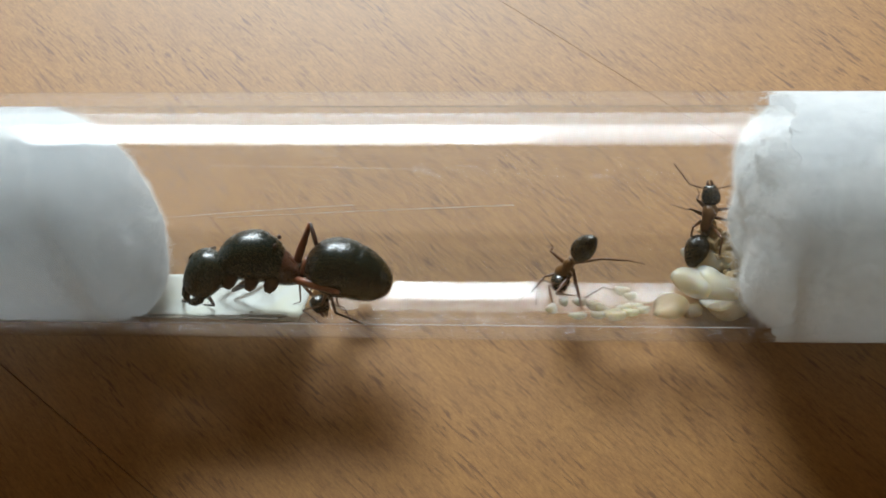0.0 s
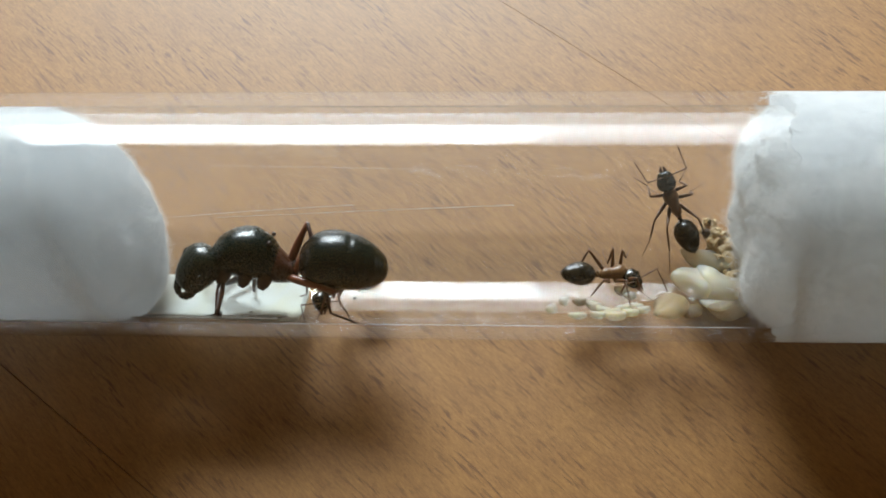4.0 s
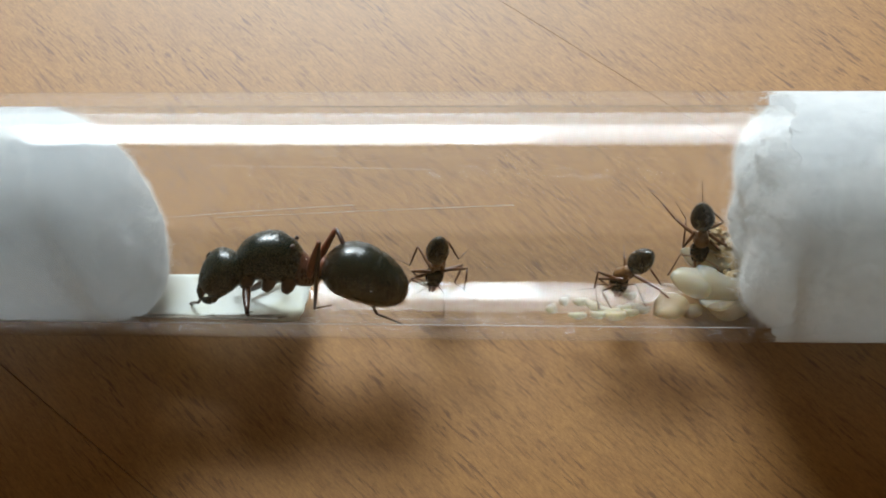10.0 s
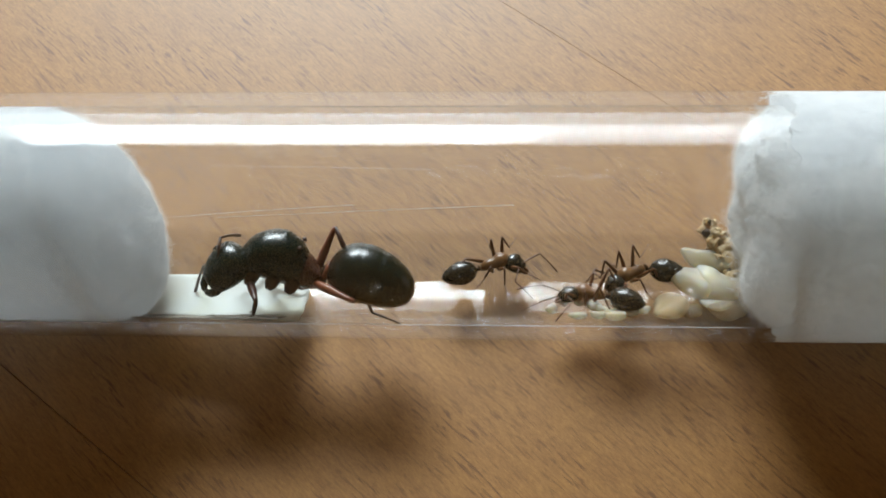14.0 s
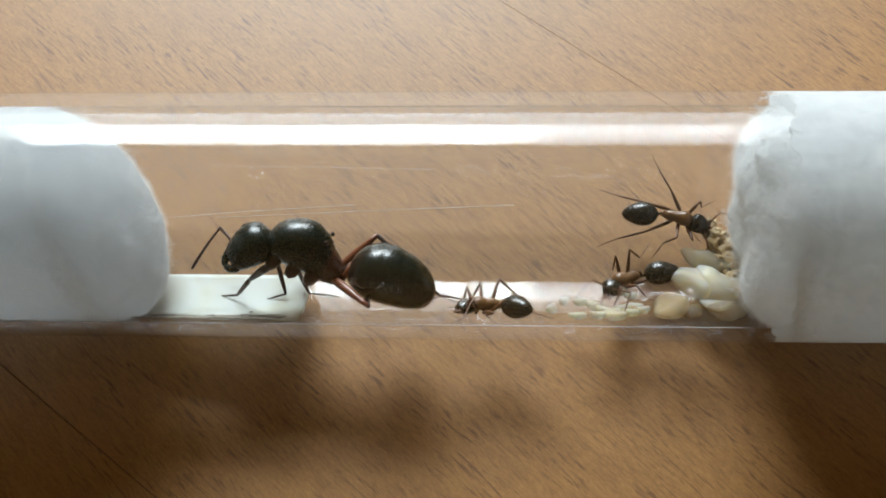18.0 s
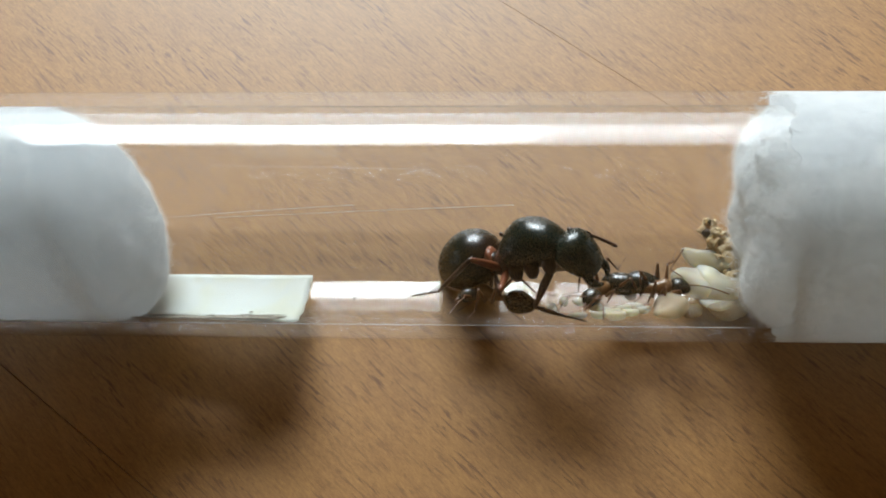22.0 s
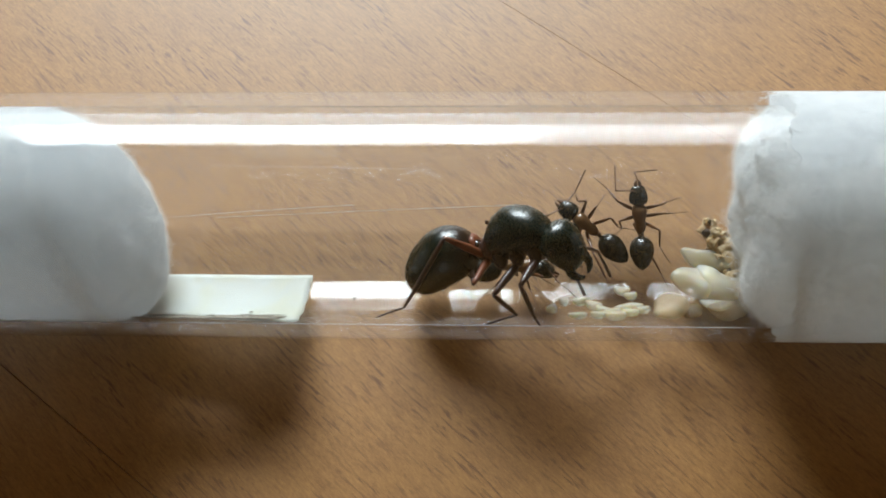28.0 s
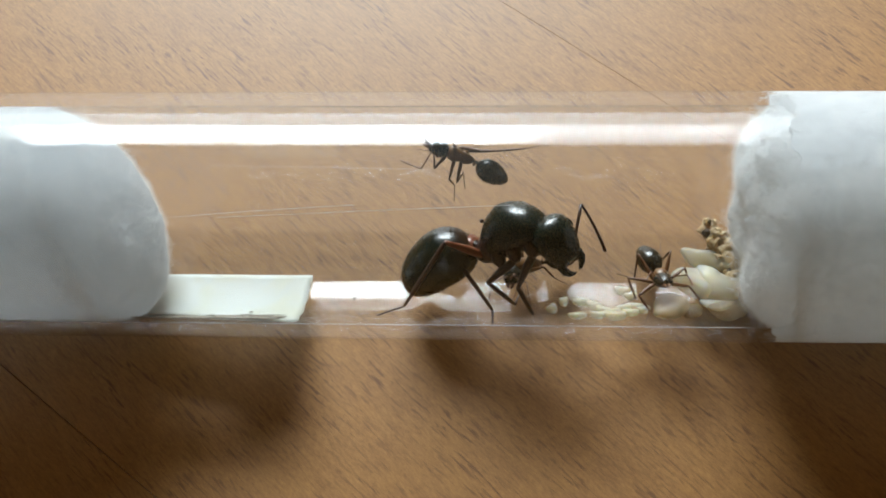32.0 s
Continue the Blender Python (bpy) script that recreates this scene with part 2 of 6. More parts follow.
def rod(points, sides=8):
    """A tube through (x, y, z, radius)."""
    bm = bmesh.new()
    loops = []
    pts = [Vector(p[:3]) for p in points]
    for k, p in enumerate(points):
        d = (pts[min(k + 1, len(pts) - 1)] - pts[max(k - 1, 0)]).normalized()
        side = d.cross(Vector((0.13, 0.31, 0.94))).normalized()
        up = side.cross(d)
        loops.append([bm.verts.new(pts[k] + (side * math.cos(2 * math.pi * i / sides) + up * math.sin(2 * math.pi * i / sides)) * p[3]) for i in range(sides)])
    for a, b in zip(loops, loops[1:]):
        for i in range(sides):
            j = (i + 1) % sides
            bm.faces.new((a[i], b[i], b[j], a[j]))
    bm.faces.new(loops[0])
    bm.faces.new(list(reversed(loops[-1])))
    bmesh.ops.recalc_face_normals(bm, faces=bm.faces)
    return bm


def add_into(bm, other):
    me = bpy.data.meshes.new("scratch")
    other.to_mesh(me)
    other.free()
    bm.from_mesh(me)
    bpy.data.meshes.remove(me)
    return bm


def box(x0, x1, y0, y1, z0, z1, bevel=0.0):
    bm = bmesh.new()
    bmesh.ops.create_cube(bm, size=1.0)
    for v in bm.verts:
        v.co = Vector(((x0 + x1) / 2 + v.co.x * (x1 - x0), (y0 + y1) / 2 + v.co.y * (y1 - y0), (z0 + z1) / 2 + v.co.z * (z1 - z0)))
    if bevel:
        bmesh.ops.bevel(bm, geom=list(bm.edges), offset=bevel, segments=2, affect="EDGES")
    return bm


def rough_up(bm, amount, scale, seed=0.0):
    for v in bm.verts:
        n = noise.noise_vector(v.co * scale + Vector((seed, seed * 1.7, -seed)))
        v.co += n * amount
    return bm


# ---- the tube: axis along x, resting on the table ----
R_OUT, R_IN, AXIS = 8.0, 7.1, 8.005


def on_wall(x, angle, gap=0.0):
    """A point gap millimetres off the inner wall; angle 0 is the side away from the window, 90 the table side."""
    r = R_IN - gap
    return Vector((x, -r * math.cos(radians(angle)), AXIS - r * math.sin(radians(angle))))


def wall_frame(x, angle, gap, heading=0.0, tip=0.0):
    """A pose on the wall: z towards the axis, x along the tube turned by heading."""
    a = radians(angle)
    up = Vector((0, math.cos(a), math.sin(a)))
    fwd = Vector((1, 0, 0))
    side = up.cross(fwd)
    m = Matrix((fwd, side, up)).transposed().to_4x4()
    m.translation = on_wall(x, angle, gap) * MM
    return m @ pose(0, 0, 0, 0, tip, heading)


# ---- room ----
def room():
    x0, x1, y0, y1, z0, z1 = -2000, 2200, -2600, WIN_Y * 1000, -740, 1760
    t = 120
    tagged(part("floor", box(x0, x1, y0, y1, z0 - t, z0), FLOOR_MAT, smooth=False), kind="structure")
    tagged(part("ceiling", box(x0, x1, y0, y1, z1, z1 + t), WALL_PAINT, smooth=False), kind="structure")
    tagged(part("wall_west", box(x0 - t, x0, y0, y1, z0, z1), WALL_PAINT, smooth=False), kind="structure")
    tagged(part("wall_east", box(x1, x1 + t, y0, y1, z0, z1), WALL_PAINT, smooth=False), kind="structure")
    tagged(part("wall_south", box(x0 - t, x1 + t, y0 - t, y0, z0, z1), WALL_PAINT, smooth=False), kind="structure")
    a, b, c, d = WIN_X0 * 1000, WIN_X1 * 1000, WIN_Z0 * 1000, WIN_Z1 * 1000
    bm = box(x0 - t, a, y1, y1 + t, z0, z1)
    for q in ((b, x1 + t, z0, z1), (a, b, z0, c), (a, b, d, z1)):
        add_into(bm, box(q[0], q[1], y1, y1 + t, q[2], q[3]))
    tagged(part("wall_north", bm, WALL_PAINT, smooth=False), kind="structure")
    win = tagged(anchor("window_1", at(0, 0, 0)), "white painted window with one clear pane", "window", kind="structure")
    for q in ((a, a + 40, c, d), (b - 40, b, c, d), (a + 40, b - 40, c, c + 40), (a + 40, b - 40, d - 40, d)):
        part("window_frame", box(q[0] + 1, q[1] - 1, y1 + 40, y1 + 90, q[2] + 1, q[3] - 1, 4), FRAME_PAINT, win, smooth=False)
    pane = part("pane", box(a + 39, b - 39, y1 + 62, y1 + 66, c + 39, d - 39), GLASS, win, smooth=False)
    pane.visible_shadow = False


# ---- table of glued beech staves ----
def table():
    top = tagged(anchor("table", at(0, 0, 0)), "beech table top of glued staves with fine dark flecks", "table")
    # joints between the staves, as lines through (x, y) with a slope, fanning slightly
    joints = [(8.0, 64.0, -36.5), (8.64, 18.90, -37.18), (-25.00, -12.25, -36.73), (-40.0, -52.0, -36.5)]
    half = 330.0
    rows = []
    for k in range(-7, 1):
        rows.append((joints[0][0], joints[0][1] - k * 46.0, -36.5))
    rows = list(reversed(rows))
    rows.sort(key=lambda q: -q[1])
    rows += joints[1:]
    for k in range(1, 8):
        rows.append((-40.0, -52.0 - k * 46.0, -36.5))

    def line_y(j, x):
        return j[1] + math.tan(radians(j[2])) * (x - j[0])

    for upper, lower in zip(rows, rows[1:]):
        bm = bmesh.new()
        wide, gap = (0.03 if upper is joints[2] else 0.004), (0.03 if lower is joints[2] else 0.004)
        quad = [(-half, line_y(upper, -half) - wide), (-half, line_y(lower, -half) + gap), (half, line_y(lower, half) + gap), (half, line_y(upper, half) - wide)]
        low = [bm.verts.new((x, y, -22.0)) for x, y in quad]
        high = [bm.verts.new((x, y, 0.0)) for x, y in quad]
        bm.faces.new(list(reversed(low)))
        bm.faces.new(high)
        for i in range(4):
            j = (i + 1) % 4
            bm.faces.new((low[i], low[j], high[j], high[i]))
        bmesh.ops.recalc_face_normals(bm, faces=bm.faces)
        rim = [e for e in bm.edges if all(v.co.z > -1 for v in e.verts)]
        bmesh.ops.bevel(bm, geom=rim, offset=0.02, segments=1, affect="EDGES")
        part("stave", bm, WOOD, top, smooth=False)
    part("board", box(-half, half, -640, 640, -40, -22.05), WOOD, top, smooth=False)
    for x in (-300, 300):
        for y in (-600, 600):
            part("leg", box(x - 25, x + 25, y - 25, y + 25, -740, -40.05, 3), WOOD, top, smooth=False)


# ---- test tube and its plugs ----
def glass_tube():
    bm = bmesh.new()
    sides, x1 = 160, 80.0
    prof = [(x1, R_IN), (x1 + 0.4, (R_IN + R_OUT) / 2), (x1, R_OUT), (x1 - 1.0, R_OUT), (-69.0, R_OUT), (-70.0, R_OUT)]
    prof += [(-70.0 - R_OUT * math.sin(radians(a)), R_OUT * math.cos(radians(a))) for a in (20, 40, 60, 78)]
    prof += [(-70.0 - R_IN * math.sin(radians(a)), R_IN * math.cos(radians(a))) for a in (78, 60, 40, 20)] + [(-70.0, R_IN), (-69.0, R_IN), (x1 - 1.0, R_IN)]
    outer = prof[:10]
    inner = prof[10:]
    loops = []
    for x, r in outer + inner:
        loops.append([bm.verts.new((x, r * math.cos(2 * math.pi * i / sides), r * math.sin(2 * math.pi * i / sides))) for i in range(sides)])
    cap_out = bm.verts.new((-70.0 - R_OUT, 0, 0))
    cap_in = bm.verts.new((-70.0 - R_IN, 0, 0))

    def skin(a, b):
        for i in range(sides):
            j = (i + 1) % sides
            bm.faces.new((a[i], a[j], b[j], b[i]))
    for k in range(9):
        skin(loops[k], loops[k + 1])
    for k in range(10, 16):
        skin(loops[k], loops[k + 1])
    skin(loops[16], loops[0])
    for i in range(sides):
        j = (i + 1) % sides
        bm.faces.new((loops[9][i], loops[9][j], cap_out))
        bm.faces.new((loops[10][j], loops[10][i], cap_in))
    bmesh.ops.recalc_face_normals(bm, faces=bm.faces)
    ob = anchor("test_tube", at(0, 0, AXIS))
    part("glass_wall", bm, GLASS, ob)
    lip = bmesh.new()
    ring = []
    for i in range(sides):
        a = 2 * math.pi * i / sides
        ring.append([lip.verts.new((x1 + 1.1 + 0.6 * math.cos(q), (7.55 + 0.42 * math.sin(q)) * math.cos(a), (7.55 + 0.42 * math.sin(q)) * math.sin(a))) for q in [k * math.pi / 4 for k in range(8)]])
    for i in range(sides):
        j = (i + 1) % sides
        for k in range(8):
            lip.faces.new((ring[i][k], ring[i][(k + 1) % 8], ring[j][(k + 1) % 8], ring[j][k]))
    bmesh.ops.recalc_face_normals(lip, faces=lip.faces)
    part("lip", lip, GLASS, ob, "rounded glass lip")
    # pale rod drawn as the wall's edge highlight, dark rod as its refracted edge
    for a0, x0, x2, m in ((22.0, -29.0, 20.5, SILK_GLINT), (206.5, -24.0, 21.2, GRIME_EDGE)):
        pts = [(*(on_wall(x0 + (x2 - x0) * k / 24, a0, 0.03) - Vector((0, 0, AXIS))), 0.016) for k in range(25)]
        part("seam", rod(pts, 6), m, ob, "hairline seam along the glass")
    return tagged(ob, "clear glass test tube lying on the wooden table", "test tube")


def strand(verts, faces, p, d, curl, step, w, side, limit=R_IN - 0.03):
    """Adds one curling fibre of five bends, kept inside the glass."""
    base = len(verts)
    for k in range(6):
        q = math.hypot(p.y, p.z)
        if q > limit:
            p.y, p.z = p.y * limit / q, p.z * limit / q
        s = d.cross(Vector((0.3, 0.5, 0.8))).normalized()
        u = d.cross(s)
        for c in range(3):
            verts.append(p + (s * math.cos(c * 2.094) + u * math.sin(c * 2.094)) * w)
        if k:
            for c in range(3):
                e = (c + 1) % 3
                o = base + 3 * (k - 1)
                faces.append((o + c, o + e, o + 3 + e, o + 3 + c))
        p = p + d * step
        d = (d + curl * 0.35 + Vector((-side * 0.12, 0, 0))).normalized()


def plug(name, label, x_face, x_end, material, seed, dome, middle, breadth, ragged, fillet, depth, lean, fibres, fuzz, strands, sleeve=None):
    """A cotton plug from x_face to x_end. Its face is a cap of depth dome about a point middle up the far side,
    with a rounded rim; from x = sleeve on the wad itself is widened into the glass wall, imitating its magnifying."""
    side = 1 if x_face > x_end else -1
    thing = tagged(anchor(name, at(0, 0, AXIS)), label, "cotton plug")
    bm = bmesh.new()
    sides, deep, radius = 144, 60, R_IN - 0.06
    rnd = random.Random(seed)

    def face_x(y, z):
        v, u = 0.906 * y + 0.423 * z - middle, 0.906 * z - 0.423 * y
        q = min(0.98, (v * v + u * u) / (breadth * breadth))
        r = math.hypot(y, z) / radius
        edge = max(0.0, (r - (1 - fillet / radius)) / (fillet / radius))
        x = x_face - side * (dome * (1.0 - math.sqrt(1.0 - q)) + depth * (1.0 - math.sqrt(max(0.0, 1.0 - min(1.0, edge) ** 2))))
        lumps = noise.fractal(Vector((y * 0.32, z * 0.32, seed)), 1.0, 2.0, 3) + 0.5 * noise.fractal(Vector((y * 1.1, z * 1.1, seed + 4)), 1.0, 2.0, 4)
        return x + ragged * lumps - side * lean * (v + middle)

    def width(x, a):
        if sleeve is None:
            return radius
        # barrel swells into the glass towards its silhouette: refraction put into the shape
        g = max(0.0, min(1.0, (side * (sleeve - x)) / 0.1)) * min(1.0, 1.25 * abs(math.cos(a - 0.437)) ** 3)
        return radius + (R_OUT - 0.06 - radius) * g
    loops = []
    for k in range(1, 25):
        r = radius * math.sin(math.pi / 2 * k / 24)
        loop = []
        for i in range(sides):
            a = 2 * math.pi * i / sides
            y, z = r * math.cos(a), r * math.sin(a)
            loop.append(bm.verts.new((face_x(y, z), y, z)))
        loops.append(loop)
    for k in range(1, deep + 1):
        u = k / deep
        loop = []
        for i in range(sides):
            a = 2 * math.pi * i / sides
            c, d = math.cos(a), math.sin(a)
            x0 = face_x(radius * c, radius * d)
            x = x0 + (x_end - x0) * u ** 2.2
            near = math.exp(-abs(x - x0) / 2.5) * (1 - math.exp(-abs(x - x0) / 0.7))
            clump = noise.fractal(Vector((x * 1.5, 9 * c, 9 * d + seed)), 0.9, 2.0, 4)
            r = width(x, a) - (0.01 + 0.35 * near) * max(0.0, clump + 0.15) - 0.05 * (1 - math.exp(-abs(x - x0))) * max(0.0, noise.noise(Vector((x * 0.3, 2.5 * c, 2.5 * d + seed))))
            loop.append(bm.verts.new((x, r * c, r * d)))
        loops.append(loop)
    tip = bm.verts.new((face_x(0, 0), 0, 0))
    for i in range(sides):
        bm.faces.new((tip, loops[0][i], loops[0][(i + 1) % sides]))
    for a, b in zip(loops, loops[1:]):
        for i in range(sides):
            j = (i + 1) % sides
            bm.faces.new((a[i], b[i], b[j], a[j]))
    bm.faces.new(loops[-1])
    bmesh.ops.recalc_face_normals(bm, faces=bm.faces)
    part("wad", bm, material, thing)
    verts, faces = [], []
    for count in range(fibres + strands):
        a = rnd.uniform(0, 2 * math.pi)
        curl = Vector((rnd.gauss(0, 0.9), rnd.gauss(0, 0.9), rnd.gauss(0, 0.9)))
        if count >= fibres:
            # fibres pressed against the glass
            x = face_x(radius * math.cos(a), radius * math.sin(a)) - side * (0.1 + 16.0 * rnd.random() ** 2.4)
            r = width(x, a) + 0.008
            d = (Vector((rnd.gauss(0, 1), 0, 0)) + Vector((0, -math.sin(a), math.cos(a))) * rnd.gauss(0, 1)).normalized()
            strand(verts, faces, Vector((x, r * math.cos(a), r * math.sin(a))), d, curl * 0.8, rnd.uniform(0.1, 0.32), rnd.uniform(0.003, 0.007), side, r + 0.012)
            continue
        far = 2.2 if count % 30 == 0 else 1.0
        r = radius * math.sqrt(rnd.uniform(0.0, 1.0))
        y, z = r * math.cos(a), r * math.sin(a)
        d = Vector((side * rnd.uniform(-0.1, 1.0), rnd.gauss(0, 1), rnd.gauss(0, 1))).normalized()
        strand(verts, faces, Vector((face_x(y, z) - side * 0.12, y, z)), d, curl, far * rnd.uniform(0.3, 1.0) * fuzz / 5, rnd.uniform(0.003, 0.007), side)
    me = bpy.data.meshes.new("fibres")
    me.from_pydata([v * MM for v in verts], [], faces)
    me.materials.append(FIBRE)
    fib = new("fibres", me)
    fib.parent = thing
    tagged(fib, kind="stuff")
    return thing


# ---- small things in the tube ----
def paper_slip():
    bm = bmesh.new()
    n, m = 22, 14
    grids = []
    for gap in (0.06, 0.22):
        g = []
        for i in range(n + 1):
            row = []
            for j in range(m + 1):
                v = j / m
                top, low = 79.0, 44.0 - 14.0 * min(1.0, i / n / 0.85)
                ang = top + (low - top) * v
                right = -9.45 - 0.25 * v + 0.05 * math.sin(v * 23)
                x = -20.2 + (right + 20.2) * i / n
                row.append(bm.verts.new(on_wall(x, ang, gap + 0.05 * noise.noise(Vector((x * 0.5, v * 3, 2))))))
            g.append(row)
        grids.append(g)
    for g in grids:
        for i in range(n):
            for j in range(m):
                bm.faces.new((g[i][j], g[i + 1][j], g[i + 1][j + 1], g[i][j + 1]))
    a, b = grids
    rim = [(i, 0) for i in range(n)] + [(n, j) for j in range(m)] + [(i, m) for i in range(n, 0, -1)] + [(0, j) for j in range(m, 0, -1)]
    for k, (i, j) in enumerate(rim):
        i2, j2 = rim[(k + 1) % len(rim)]
        bm.faces.new((a[i][j], a[i2][j2], b[i2][j2], b[i][j]))
    bmesh.ops.recalc_face_normals(bm, faces=bm.faces)
    tagged(part("paper_slip", bm, PAPER), "white paper slip curved along the tube's inner wall", "paper slip")


def grub(name, length, w, material, x, angle, heading, label, category, group, bend=0.0, rings=9, tip=0.0, taper=0.1, lumpy=0.12, flat=0.62):
    """A soft segmented grub, thicker at its tail and curled by bend, lying on the wall."""
    prof = egg(length, w, w, taper, 30, x0=-length / 2, blunt=2.2)
    out = []
    for px, zc, hw, hu, hd in prof:
        k = 1 + 0.018 * math.cos(2 * math.pi * rings * px / length)
        lift = bend * (2 * px / length) ** 2
        out.append((px, zc + lift * flat, hw * k, hu * k * flat, hd * k * 0.9 * flat))
    bm = loft(out, 20)
    for v in bm.verts:
        v.co.y += bend * 1.6 * (2 * v.co.x / length) ** 2
    rough_up(bm, lumpy * w, 0.55 / w, x)
    rough_up(bm, 0.02 * w, 1.6 / w, x + 4)
    ob = part(name, bm, material)
    ob.matrix_basis = wall_frame(x, angle, w * 0.95 * flat, heading, tip)
    return tagged(ob, label, category, group)


def brood():
    cream = "plump cream-white larva lying on the glass by the cotton"
    grub("larva", 3.2, 1.25, LARVA, 16.95, 71, 12, cream, "larva", "brood pile", 0.25, 10, lumpy=0.38)
    grub("larva", 3.9, 1.15, LARVA, 18.3, 70, -30, cream, "larva", "brood pile", 0.35, 11, taper=0.2, lumpy=0.42)
    grub("larva", 3.9, 0.75, LARVA_CLEAR, 17.9, 89, -14, "slim pale larva behind the brood pile", "larva", "brood pile", 0.15, 11, taper=0.3, lumpy=0.3)
    grub("larva", 2.3, 0.48, LARVA, 18.15, 56, -3, "slim pale larva in front of the brood pile", "larva", "brood pile", 0.2, 8)
    grub("larva", 1.8, 0.70, LARVA_TAN, 16.3, 47, 25, "small tan larva at the edge of the brood pile", "larva", "brood pile", 0.1, 7, lumpy=0.2)
    grub("larva", 3.2, 1.15, LARVA_PEACH, 14.85, 46, 68, "pale peach translucent rounded larva on the glass", "larva", "brood pile", 0.15, 9, taper=0.2, lumpy=0.25)
    grub("larva", 2.6, 0.9, LARVA_TAN, 18.6, 45, 8, "small tan larva at the edge of the brood pile", "larva", "brood pile", 0.12, 8, lumpy=0.3)
    rows = [(7.16, 49.5, 50, 0.8), (8.0, 58, 15, 0.65), (9.05, 58, 8, 1.0), (8.85, 42, 6, 1.3), (9.9, 54, -30, 1.2), (10.5, 49, -38, 1.3), (11.15, 46.5, 25, 1.35),
            (11.95, 51, 20, 1.3), (12.65, 52.5, -12, 1.2), (13.2, 50.5, 12, 1.1), (11.3, 40, 5, 1.5), (11.9, 68, -14, 1.1), (12.5, 64, 12, 0.9), (10.2, 43, -5, 1.1), (12.3, 47, -6, 1.2)]
    for x, a, h, l in rows:
        grub("egg", l, 0.31 + 0.05 * math.sin(x * 9), EGG, x, a, h, "pale yellow translucent egg stuck to the glass", "egg", "eggs on the glass", 0.08, 5, flat=1.0)


def crumb(name, size, material, x, angle, gap, label, category, seed, squash=0.7, group=""):
    bm = bmesh.new()
    bmesh.ops.create_icosphere(bm, subdivisions=3, radius=size)
    for v in bm.verts:
        v.co.z *= squash
    rough_up(bm, size * 0.6, 1.1 / size, seed)
    rough_up(bm, size * 0.3, 3.2 / size, seed + 3)
    rough_up(bm, size * 0.14, 8.0 / size, seed + 5)
    ob = part(name, bm, material)
    ob.matrix_basis = wall_frame(x, angle + 25, gap, seed * 37)
    return tagged(ob, label, category, group)


def litter():
    for x, a, s, sd in ((18.9, 84, 0.55, 1), (19.6, 77, 0.6, 2), (20.2, 70, 0.75, 3), (20.5, 62, 0.8, 4), (20.7, 53, 0.7, 5), (20.9, 45, 0.6, 6), (19.2, 73, 0.4, 7)):
        crumb("food_waste", s * 1.15, WASTE, x - 0.8, a, s * 0.6, "dried tan food waste caught on the cotton", "waste", sd, 0.8, "waste on the cotton")
    rnd = random.Random(31)
    for k in range(34):
        u = rnd.random()
        s = rnd.uniform(0.2, 0.55)
        crumb("food_waste", s, WASTE, 18.0 + 1.9 * u + rnd.uniform(-0.3, 0.5), 88 - 56 * u + rnd.uniform(-5, 5), rnd.uniform(0.2, 0.9), "dried tan food waste caught on the cotton", "waste", 40 + k, 0.8, "waste on the cotton")
    for x, a, s, sd in ((18.6, 81, 0.28, 8), (18.75, 88, 0.2, 9), (20.1, 56, 0.26, 10), (19.9, 64, 0.2, 11), (20.4, 47, 0.22, 12)):
        crumb("dark_crumb", s, WASTE_DARK, x - 0.75, a, 0.7, "dark brown crumb caught in the dried waste", "crumb", sd, 0.8, "waste on the cotton")
    crumb("speck", 0.13, WASTE_DARK, -6.3, 37.5, 0.1, "tiny dark speck on the glass", "speck", 21)
    crumb("speck", 0.06, WASTE_DARK, 2.9, 41.7, 0.05, "tiny dark speck on the glass", "speck", 22)
    rnd = random.Random(5)
    verts, faces = [], []
    for k in range(1100):
        x = -31 + 20 * rnd.random() ** 0.8
        a = rnd.uniform(14, 37) if k % 2 else rnd.gauss(29 + 0.25 * (x + 20), 3.0)
        l, w = rnd.uniform(0.06, 0.7), rnd.uniform(0.05, 0.28) ** 1.3
        b = len(verts)
        for dx, da in ((-l, 0), (0, -w * 8), (l, w * 3), (0, w * 8)):
            verts.append(on_wall(x + dx, a + da, 0.30) * MM)
        for dx, da in ((-l, 0), (0, -w * 8), (l, w * 3), (0, w * 8)):
            verts.append(on_wall(x + dx * 0.8, a + da * 0.8, 0.34) * MM)
        faces += [(b, b + 1, b + 2, b + 3), (b + 4, b + 7, b + 6, b + 5)] + [(b + i, b + 4 + i, b + 4 + (i + 1) % 4, b + (i + 1) % 4) for i in range(4)]
    me = bpy.data.meshes.new("grime")
    me.from_pydata(verts, [], faces)
    me.materials.append(GRIME_EDGE)
    tagged(new("grime", me), "thin dark grime along the wet end of the tube", "grime", kind="stuff")
    # two silk threads; the last line is a scratch drawn as a thread
    lines = ([(-26.4, -1.1), (-18.0, -0.55), (-11.0, 0.05), (-4.9, 0.47)], [(-13.1, -0.37), (-4.0, 0.1), (4.6, 0.5)], [(-13.6, 3.03), (-7.0, 2.95), (-0.3, 2.8)])
    for k, pts in enumerate(lines):
        q = [(*on_wall(x, -65.0 - math.degrees(math.asin(y * 0.92 / R_IN)), 0.03), 0.003 if k == 2 else 0.011) for x, y in pts]
        fine = []
        for a, b in zip(q, q[1:]):
            fine += [tuple(a[i] + (b[i] - a[i]) * s / 4 for i in range(4)) for s in range(4)]
        fine.append(q[-1])
        tagged(part("silk_thread", rod(fine, 5), SILK_GLINT), "fine pale thread stretched along the glass", "thread", "threads")


